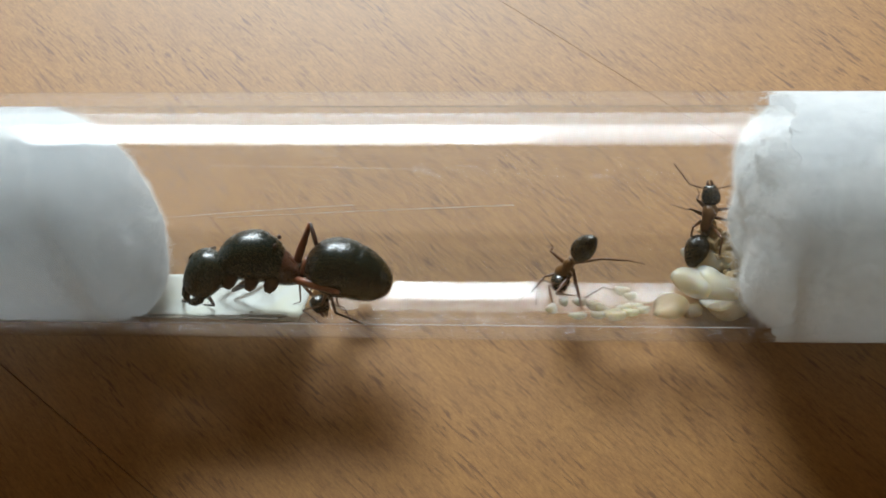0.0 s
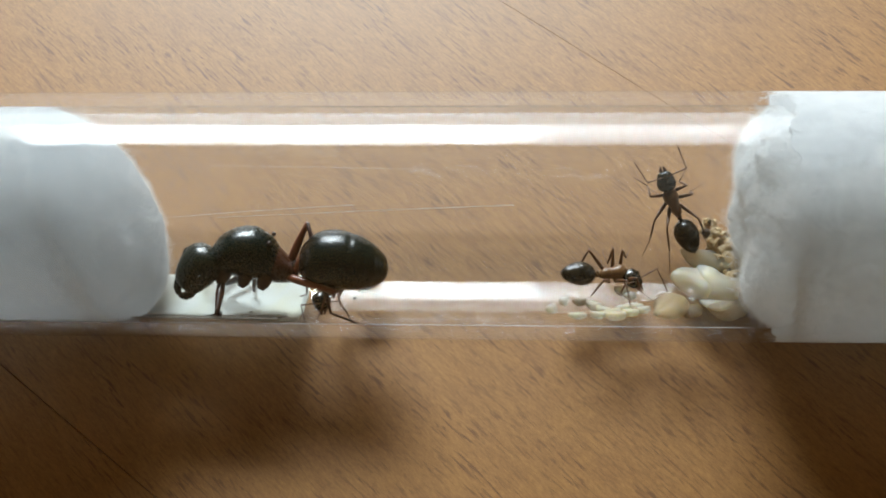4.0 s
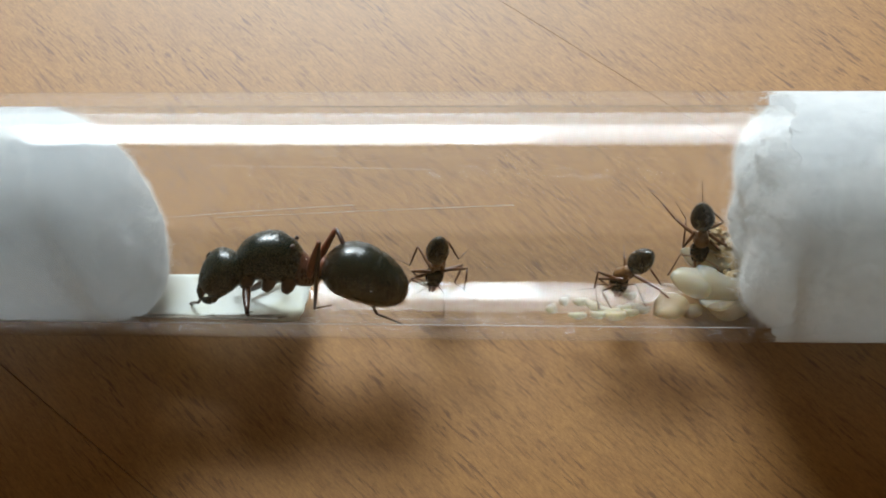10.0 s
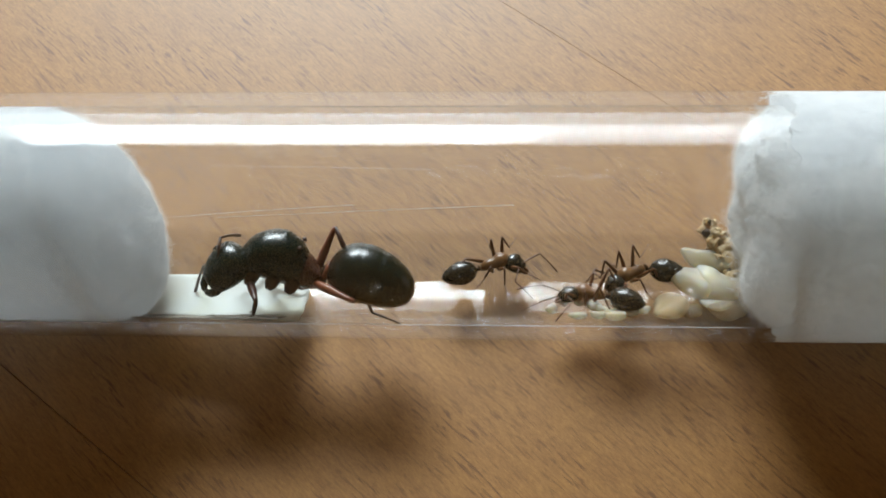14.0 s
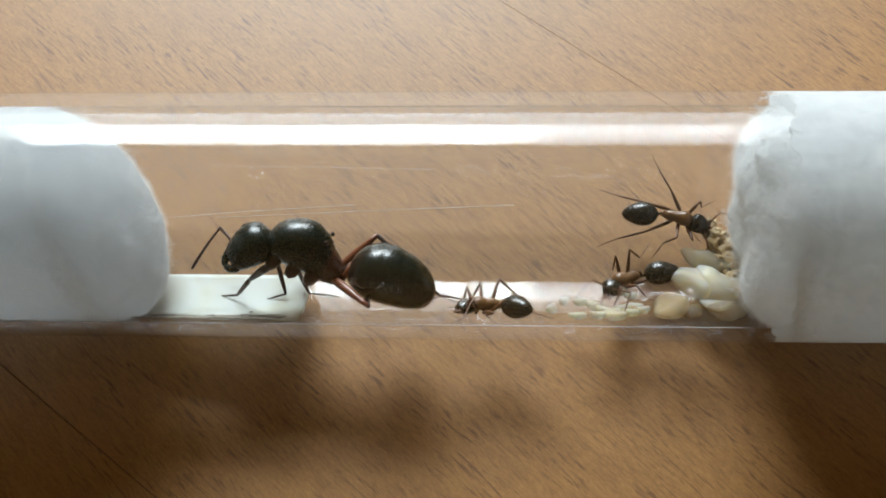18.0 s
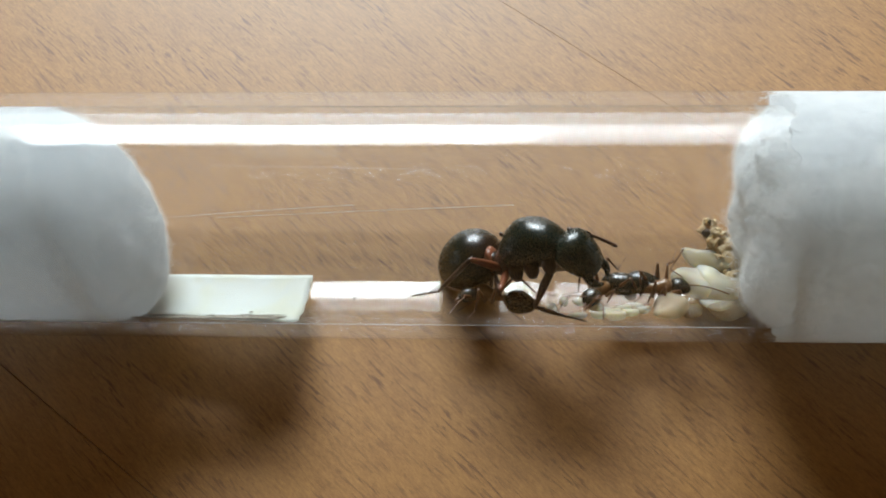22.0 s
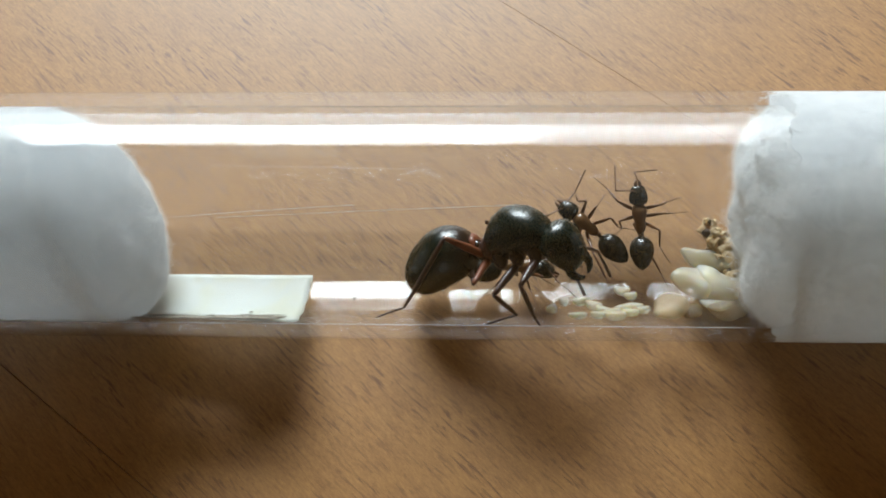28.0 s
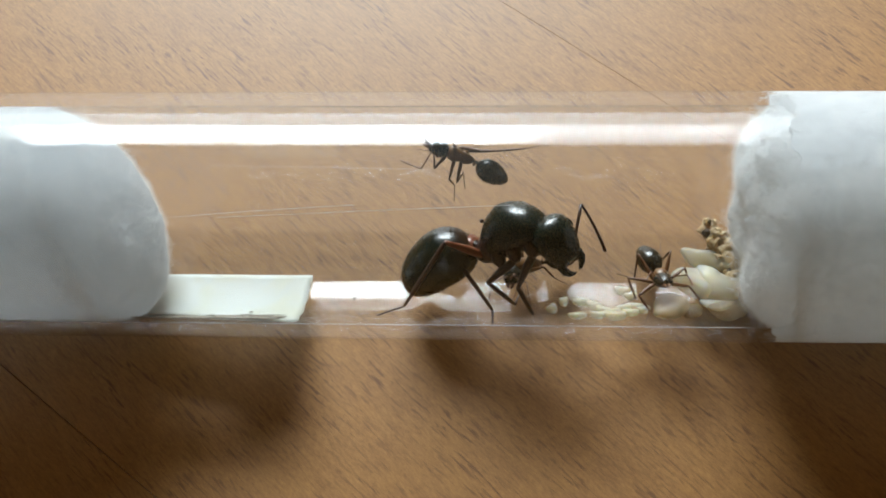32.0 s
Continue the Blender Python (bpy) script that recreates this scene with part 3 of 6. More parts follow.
# ---- ants: x forward, z up, origin in the middle of the chest, lengths in mm ----
class Ant:
    def __init__(self, name, label, category, kind, head, chest, gaster, seed):
        self.kind, self.head, self.chest, self.gaster = kind, head, chest, gaster
        self.root = tagged(anchor(name), label, category, "ants in the tube")
        self.keys, self.parts, self.rnd = [], {}, random.Random(seed)
        self.legs, self.jaws = [], []
        self.feet, self.feelers = {}, {}


def leg_set(ant, coxae, feet, lengths, thick, m_femur, m_tibia, m_tarsus, poles=(0.5, 0.6, 0.25), later=None):
    """Six legs of femur, tibia and tarsus; each piece lies along its own x."""
    for pair in range(3):
        fl, tl, sl = lengths[pair]
        f = rod([(0, 0, 0, thick * 0.55), (fl * 0.12, 0, 0, thick * 0.95), (fl * 0.45, 0, 0.02, thick), (fl * 0.85, 0, 0, thick * 0.62), (fl, 0, 0, thick * 0.5)], 10)
        t = rod([(0, 0, 0, thick * 0.48), (tl * 0.3, 0, 0, thick * 0.6), (tl * 0.75, 0, 0, thick * 0.5), (tl, 0, 0, thick * 0.3)], 8)
        s = [(0, 0, 0, thick * 0.27)]
        for j in range(1, 5):
            x = sl * (0.42 + 0.135 * (j - 1))
            s += [(x - 0.02, 0, -0.01 * j, thick * 0.26), (x, 0, -0.01 * j, thick * 0.17)]
        s += [(sl * 0.95, 0, -0.05, thick * 0.2), (sl, 0, -0.02, thick * 0.1)]
        first = [part("femur", f, m_femur if pair == 2 else m_tibia, ant.root), part("tibia", t, m_tibia, ant.root), part("tarsus", rod(s, 7), m_tarsus, ant.root)]
        for side in (1, -1):
            pieces = first if side == 1 else [again(p, ant.root) for p in first]
            c, q, w = coxae[pair], feet[pair][side < 0], (later or feet)[pair][side < 0]
            ant.legs.append({"parts": pieces, "coxa": Vector((c[0], c[1] * side, c[2])), "rest": (q[0], q[1] * side), "later": (w[0], w[1] * side), "side": side,
                             "set": (pair + (side > 0)) % 2, "lengths": (fl, tl, sl), "pole": poles[pair]})


def head_parts(ant, size, m_head, m_jaw, eye_at, eye_r, gape=1.0):
    l, w, h = size
    rings = [(0.0, 0, w * 0.30, h * 0.34, h * 0.30)]
    for u, a, b in ((0.03, 0.50, 0.50), (0.08, 0.72, 0.70), (0.17, 0.91, 0.88), (0.3, 1.0, 0.99), (0.45, 0.985, 1.0), (0.6, 0.93, 0.94), (0.75, 0.83, 0.80), (0.88, 0.72, 0.62), (0.96, 0.60, 0.46), (1.0, 0.40, 0.25)):
        rings.append((l * u, -0.10 * h * u * u, w * a, h * b, h * b * 0.86))
    head = part("head", loft(rings, 28), m_head, ant.root)
    for s in (1, -1):
        bm = bmesh.new()
        bmesh.ops.create_uvsphere(bm, u_segments=14, v_segments=9, radius=eye_r)
        for v in bm.verts:
            v.co.y *= 0.5
            v.co.x *= 1.2
            v.co += Vector((eye_at[0], s * eye_at[1], eye_at[2]))
        part("eye", bm, EYE, head)
        jaw = [(l * 0.86, s * w * 0.50 * gape, -h * 0.16, w * 0.17), (l * 0.96, s * w * 0.60 * gape, -h * 0.18, w * 0.21), (l * 1.08, s * w * 0.62 * gape, -h * 0.20, w * 0.19), (l * 1.18, s * w * 0.52 * gape, -h * 0.22, w * 0.14), (l * 1.25, s * w * 0.34 * gape, -h * 0.24, w * 0.08), (l * 1.27, s * w * 0.22 * gape, -h * 0.25, w * 0.02)]
        ob = part("mandible", rod(jaw, 8), m_jaw, head)
        ant.jaws.append((ob, Vector((l * 0.86, s * w * 0.50 * gape, -h * 0.16)), s))
    ant.parts["head"] = head


def antenna_parts(ant, scape, whip, thick, m):
    a = rod([(0, 0, 0, thick * 0.7), (scape * 0.1, 0, 0, thick * 0.8), (scape * 0.6, 0, 0.03, thick), (scape, 0, 0, thick * 1.05)], 8)
    pts = [(0, 0, 0, thick * 0.75)]
    for k in range(1, 10):
        u = k / 9
        z = -0.12 * whip * u * u
        pts += [(whip * u - 0.05 * whip, 0, z, thick * (0.85 + 0.35 * u)), (whip * u - 0.02 * whip, 0, z, thick * (0.62 + 0.35 * u))]
    pts.append((whip, 0, -0.12 * whip, thick * 0.5))
    p, q = part("scape", a, m, ant.root), part("funiculus", rod(pts, 8), m, ant.root)
    ant.parts["scape"] = (p, again(p, ant.root))
    ant.parts["whip"] = (q, again(q, ant.root))
    ant.antenna = (scape, whip)


def queen_ant():
    ant = Ant("queen_ant", "large glossy black queen ant with reddish brown legs", "ant", "queen", 3.5, 5.7, 6.3, 1)
    ant.stance, ant.reach, ant.drop = 3.9, 1.1, 0.0
    rings = [(2.8, -0.3, 0.45, 0.5, 0.45), (2.72, -0.2, 0.85, 0.85, 0.8), (2.45, -0.02, 1.18, 1.12, 1.1), (2.1, 0.1, 1.42, 1.36, 1.3), (1.5, 0.22, 1.60, 1.64, 1.5), (0.8, 0.28, 1.68, 1.80, 1.62),
             (0.2, 0.28, 1.66, 1.84, 1.65), (-0.3, 0.26, 1.58, 1.76, 1.64), (-0.62, 0.22, 1.49, 1.62, 1.6), (-0.8, 0.2, 1.45, 1.58, 1.56), (-1.1, 0.14, 1.36, 1.42, 1.48), (-1.32, 0.06, 1.28, 1.22, 1.4),
             (-1.44, 0.0, 1.2, 1.04, 1.34), (-1.6, -0.05, 1.0, 0.84, 1.1)]
    chest = loft(rings, 32)
    rough_up(chest, 0.06, 0.9, 2)
    rough_up(chest, 0.03, 2.6, 5)
    part("mesosoma", chest, QUEEN_CHEST, ant.root, "black domed chest, reddish brown below")
    back = loft([(2.0, 0.75, 0.1, 0.1, 0.1)] + [(x, 0.7, 1.3 * q, 1.44 * q, 0.5 * q) for x, q in ((1.9, 0.4), (1.6, 0.66), (1.2, 0.84), (0.7, 0.97), (0.2, 1.0), (-0.15, 0.96), (-0.4, 0.82), (-0.5, 0.5))], 28)
    part("scutum", rough_up(back, 0.05, 1.3, 7), QUEEN_BLACK, ant.root, "glossy black back plate")
    hump = loft([(x, 0.6, 0.95 * q, 1.14 * q, 0.5 * q) for x, q in ((-0.5, 0.4), (-0.56, 0.8), (-0.75, 1.0), (-1.0, 0.96), (-1.2, 0.75), (-1.3, 0.4))], 24)
    part("scutellum", rough_up(hump, 0.04, 1.6, 9), QUEEN_BLACK, ant.root, "small black plate behind the back plate")
    rear = loft([(-1.2, -0.05, 1.1, 1.0, 1.2), (-1.4, -0.1, 1.24, 1.08, 1.36), (-1.75, -0.2, 1.14, 0.92, 1.28), (-2.15, -0.36, 0.98, 0.72, 1.1), (-2.5, -0.5, 0.78, 0.5, 0.86), (-2.8, -0.58, 0.52, 0.34, 0.56), (-2.95, -0.6, 0.3, 0.2, 0.3)], 28)
    rough_up(rear, 0.05, 1.1, 3)
    part("propodeum", rear, QUEEN_REAR, ant.root, "reddish brown sloping rear of the chest")
    for s in (1, -1):
        bm = bmesh.new()
        bmesh.ops.create_icosphere(bm, subdivisions=2, radius=0.16)
        rough_up(bm, 0.05, 6, s)
        ob = part("wing_stub", bm, QUEEN_COXA, ant.root)
        ob.matrix_basis = at(-1.0, s * 0.9, 1.5)
        for k, x in enumerate((1.75, 0.35, -0.95)):
            c = part("coxa", loft([(-0.35, 0, 0.3, 0.3, 0.3), (0, 0, 0.5, 0.5, 0.45), (0.5, 0, 0.45, 0.4, 0.4), (0.85, 0, 0.22, 0.22, 0.22)], 12), QUEEN_COXA, ant.root)
            c.matrix_basis = at(x, s * 0.75, -1.0, 0, 55, s * 55)
    pet = loft([(-0.3, 0.0, 0.45, 0.5, 0.55), (-0.26, 0.4, 0.66, 0.55, 0.75), (-0.05, 0.75, 0.6, 0.5, 0.9), (0.16, 0.4, 0.62, 0.5, 0.75), (0.3, 0, 0.45, 0.4, 0.55)], 16)
    ob = part("petiole", pet, QUEEN_RED, ant.root, "upright reddish waist scale")
    ob.matrix_basis = at(-2.95, 0, -0.45)
    rings = [(-0.4, -0.3, 0.35, 0.35, 0.35), (0.0, 0.0, 0.5, 0.5, 0.5)]
    for k in range(1, 49):
        u = 0.5 - 0.5 * math.cos(math.pi * k / 49)
        r = (1 - abs(2 * u - 1) ** 2.3) ** (1 / 2.3) * (1.0 + 0.11 * math.cos(math.pi * u))
        step = 1.0
        for q in (0.30, 0.54, 0.74, 0.88):
            if 0 <= u - q < 0.06:
                step = 0.965 + 0.035 * (u - q) / 0.06
        rings.append((0.05 + 5.9 * u, 0.38 + 0.25 * math.sin(math.pi * u), 1.95 * r * step, 1.98 * r * step, 1.9 * r * step))
    rings.append((5.98, 0.38, 0.06, 0.06, 0.06))
    ant.parts["gaster"] = part("gaster", loft(rings, 32), QUEEN_GASTER, ant.root, "glossy black ringed abdomen")
    head_parts(ant, (3.3, 1.52, 1.3), QUEEN_BLACK, QUEEN_BLACK, (1.3, 1.32, 0.42), 0.3)
    antenna_parts(ant, 2.5, 3.4, 0.105, QUEEN_TIBIA)
    leg_set(ant, [(1.9, 0.9, -1.5), (0.4, 1.0, -1.6), (-2.1, 0.5, -0.8)], [((2.9, 2.0), (3.4, 1.6)), ((-2.0, 2.4), (-1.2, 2.2)), ((-3.9, 0.7), (-6.9, 1.2))],
            ((2.6, 2.3, 2.0), (2.8, 2.6, 2.2), (3.8, 6.2, 2.0)), 0.29, QUEEN_RED, QUEEN_TIBIA, QUEEN_TIBIA, later=[((3.0, 1.6), (3.2, 1.6)), ((0.2, 2.0), (-1.3, 2.3)), ((-6.0, 1.6), (-8.4, 2.7))], poles=(0.5, 0.6, 0.05))
    return ant


def worker_ant(label, seed):
    ant = Ant("worker_ant", label, "ant", "worker", 1.6, 2.0, 3.1, seed)
    ant.stance, ant.reach, ant.drop = 0.95, 0.75, -0.2
    rings = [(1.05, 0.0, 0.16, 0.15, 0.15), (0.98, 0.02, 0.32, 0.30, 0.28), (0.75, 0.08, 0.50, 0.45, 0.42), (0.45, 0.10, 0.54, 0.50, 0.46), (0.15, 0.06, 0.46, 0.42, 0.46), (-0.15, 0.0, 0.36, 0.33, 0.44),
             (-0.5, 0.0, 0.38, 0.40, 0.42), (-0.8, -0.06, 0.30, 0.30, 0.30), (-1.0, -0.14, 0.18, 0.18, 0.18)]
    part("mesosoma", loft(rings, 20), WORKER_CHEST, ant.root, "reddish brown chest")
    for s in (1, -1):
        for x in (0.62, 0.1, -0.4):
            c = part("coxa", loft([(-0.12, 0, 0.1, 0.1, 0.1), (0, 0, 0.17, 0.17, 0.16), (0.2, 0, 0.14, 0.13, 0.13), (0.36, 0, 0.08, 0.08, 0.08)], 8), WORKER_CHEST, ant.root)
            c.matrix_basis = at(x, s * 0.24, -0.24, 0, 50, s * 55)
    pet = loft([(-0.07, 0.0, 0.14, 0.14, 0.14), (-0.08, 0.2, 0.2, 0.12, 0.2), (0.0, 0.3, 0.16, 0.1, 0.2), (0.06, 0.12, 0.17, 0.14, 0.2), (0.08, 0, 0.13, 0.12, 0.14)], 10)
    ob = part("petiole", pet, WORKER_CHEST, ant.root)
    ob.matrix_basis = at(-1.1, 0, -0.12)
    rings = [(0.0, -0.02, 0.1, 0.1, 0.1), (0.4, 0.0, 0.11, 0.11, 0.11)]
    for k in range(1, 34):
        u = 0.5 - 0.5 * math.cos(math.pi * k / 34)
        r = (1 - abs(2 * u - 1) ** 2.0) ** 0.55 * (1.0 + 0.14 * math.cos(math.pi * u))
        step = 1.0
        for q in (0.32, 0.56, 0.76):
            if 0 <= u - q < 0.07:
                step = 0.955 + 0.045 * (u - q) / 0.07
        rings.append((0.32 + 2.5 * u, 0.14, 0.83 * r * step, 0.80 * r * step, 0.74 * r * step))
    rings.append((2.87, 0.1, 0.03, 0.03, 0.03))
    ant.parts["gaster"] = part("gaster", loft(rings, 24), WORKER_DARK, ant.root, "glossy dark brown abdomen")
    head_parts(ant, (1.4, 0.66, 0.54), WORKER_DARK, WORKER_LEG, (0.6, 0.58, 0.2), 0.12, 0.36)
    antenna_parts(ant, 1.35, 1.75, 0.05, WORKER_LEG)
    leg_set(ant, [(0.72, 0.36, -0.38), (0.2, 0.38, -0.42), (-0.3, 0.36, -0.4)], [((2.3, 1.6),) * 2, ((0.3, 2.4),) * 2, ((-2.8, 1.9),) * 2], ((1.6, 1.4, 1.25), (1.75, 1.55, 1.3), (2.05, 2.0, 1.5)), 0.132, WORKER_LEG, WORKER_LEG, WORKER_LEG)
    return ant


def frame_of(fwd, up):
    x = fwd.normalized()
    y = up.cross(x)
    y = y.normalized() if y.length > 1e-6 else Vector((0, 1, 0))
    return Matrix((x, y, x.cross(y))).transposed().to_quaternion()


def key_from(ant, t, mouth, neck, waist, tail, up, wall):
    mid = (neck + waist) / 2
    body = frame_of(neck - waist, up)
    nk = mid + body @ Vector((ant.chest / 2, 0, 0))
    ws = mid - body @ Vector((ant.chest / 2, 0, 0))
    crown = Vector((0.0, 0.25, 0.97)) if ant.kind == "queen" else up
    skull = frame_of(mouth - nk, crown if abs((mouth - nk).normalized().dot(crown)) < 0.97 else body @ Vector((-1, 0, 0)))
    # the head hangs from its back edge: lay its top along the body's own top
    rump = frame_of(tail - ws, up)
    ant.keys.append((t, wall if wall else mid, body, skull, rump))


def stand(ant, t, mouth, neck, waist, tail):
    """A stance in free millimetres: mouth, neck, waist and tail."""
    pts = [Vector(p) for p in (mouth, neck, waist, tail)]
    key_from(ant, t, *pts, Vector((0.0, 0.71, 0.71)), None)


def cling(ant, t, *stations):
    """A stance on the tube's wall: (x, angle, gap) of mouth, neck, waist and tail."""
    pts = [on_wall(*s) for s in stations]
    a = (stations[1][1] + stations[2][1]) / 2
    up = Vector((0, math.cos(radians(a)), math.sin(radians(a))))
    x = (stations[1][0] + stations[2][0]) / 2
    key_from(ant, t, *pts, up, Vector((x, a, (stations[1][2] + stations[2][2]) / 2)))


def feet(ant, t, *spots):
    """Where the feet stand at t, as (x, angle) on the wall: fore, middle and hind pair, each with the body's left foot first; None where the body decides."""
    ant.feet[t] = spots


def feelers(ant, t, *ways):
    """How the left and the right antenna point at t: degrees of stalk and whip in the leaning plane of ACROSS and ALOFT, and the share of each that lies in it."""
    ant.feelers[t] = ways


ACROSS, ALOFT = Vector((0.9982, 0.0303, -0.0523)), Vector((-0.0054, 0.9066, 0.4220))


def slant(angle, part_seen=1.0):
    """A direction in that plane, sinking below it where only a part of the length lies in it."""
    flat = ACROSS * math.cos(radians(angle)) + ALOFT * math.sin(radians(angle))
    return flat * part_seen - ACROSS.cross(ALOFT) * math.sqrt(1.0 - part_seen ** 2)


def between(keys, t):
    """The stance at t: places on a smooth curve, turns the short way."""
    if t <= keys[0][0]:
        i, u = 0, 0.0
    elif t >= keys[-1][0]:
        i, u = len(keys) - 2, 1.0
    else:
        i = max(k for k in range(len(keys) - 1) if keys[k][0] <= t)
        u = (t - keys[i][0]) / (keys[i + 1][0] - keys[i][0])
    a, b = keys[i], keys[i + 1]
    s = u * u * (3 - 2 * u) if b[0] - a[0] > 0.6 else u
    place = a[1].lerp(b[1], s)
    return place, a[2].slerp(b[2], s), a[3].slerp(b[3], s), a[4].slerp(b[4], s)


def to_wall(p, d):
    """From p along d to the inner wall."""
    q, w = Vector((p.y, p.z - AXIS)), Vector((d.y, d.z))
    r = R_IN - 0.04
    if q.length >= r * 0.999:
        q = q * (r / q.length)
        return Vector((p.x, q.x, q.y + AXIS))
    a, b, c = w.dot(w), q.dot(w), q.dot(q) - r * r
    k = (-b + math.sqrt(max(0.0, b * b - a * c))) / max(a, 1e-9)
    k = min(k, 9.0)
    return p + d * k


def bar_pose(a, b, up):
    m = frame_of(b - a, up).to_matrix().to_4x4()
    m.translation = a
    return m


def keep_in(p, d, length):
    """Turns d so that the far end of a rod from p stays inside the tube."""
    for _ in range(12):
        e = p + d * length
        q = Vector((0, e.y, e.z - AXIS))
        over = q.length - (R_IN - 0.12)
        if over <= 0:
            break
        d = (d - q.normalized() * (1.2 * over / length)).normalized()
    return d


def knee_of(a, b, la, lb, pole):
    d = b - a
    n = d.length
    n = max(abs(la - lb) + 0.05, min(la + lb - 0.02, n))
    d = d.normalized()
    x = (la * la - lb * lb + n * n) / (2 * n)
    h = math.sqrt(max(0.0, la * la - x * x))
    side = pole - d * pole.dot(d)
    side = side.normalized() if side.length > 1e-6 else Vector((0, 0, 1))
    return a + d * x + side * h, a + d * n


STEP = 0.25
SPAN = 32.0


def stance(ant, t):
    place, body, skull, rump = between(ant.keys, t)
    return on_wall(*place) if ant.kind == "worker" else place, body, skull, rump


def foothold(ant, leg, t):
    """Where a leg would stand at t by the body's own stance."""
    place, body, _, _ = stance(ant, t)
    turn = max(0.0, min(1.0, (t - 20.0) / 1.5))
    fx, fy = Vector(leg["rest"]).lerp(Vector(leg["later"]), turn)
    return to_wall(place + body @ Vector((fx, fy, 0)), body @ Vector((0, 0, -1)))


def either_side(table, k, t):
    """The given entries of leg or antenna k on either side of t, where they lie within three seconds."""
    times = sorted(q for q in table if table[q][k])
    before, after = [q for q in times if q <= t], [q for q in times if q > t]
    if not before or not after or after[0] - before[-1] > 3.1:
        return None
    q0, q1 = before[-1], after[0]
    return table[q0][k], table[q1][k], (t - q0) / (q1 - q0)


def footing(ant, k):
    """A foot's places every half second: given ones, carried over between them, or held until the body has left it behind."""
    leg, spots, last = ant.legs[k], [], None
    for n in range(int(SPAN * 2) + 1):
        t = n / 2
        given = ant.feet[t][k] if t in ant.feet else None
        near = either_side(ant.feet, k, t)
        want = foothold(ant, leg, t)
        if given:
            last = on_wall(*given, 0.04)
        elif near:
            u = near[2] * near[2] * (3 - 2 * near[2])
            last = on_wall(*[p + (q - p) * u for p, q in zip(near[0], near[1])], 0.04)
        elif last is None or (last - want).length > ant.reach:
            last = want
        spots.append(last)
    return spots


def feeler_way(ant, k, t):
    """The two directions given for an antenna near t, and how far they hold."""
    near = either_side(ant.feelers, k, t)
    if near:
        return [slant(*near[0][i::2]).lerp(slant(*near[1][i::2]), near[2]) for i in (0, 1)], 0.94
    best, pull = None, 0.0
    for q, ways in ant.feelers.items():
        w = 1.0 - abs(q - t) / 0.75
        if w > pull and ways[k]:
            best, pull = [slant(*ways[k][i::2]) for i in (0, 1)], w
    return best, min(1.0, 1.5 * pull)


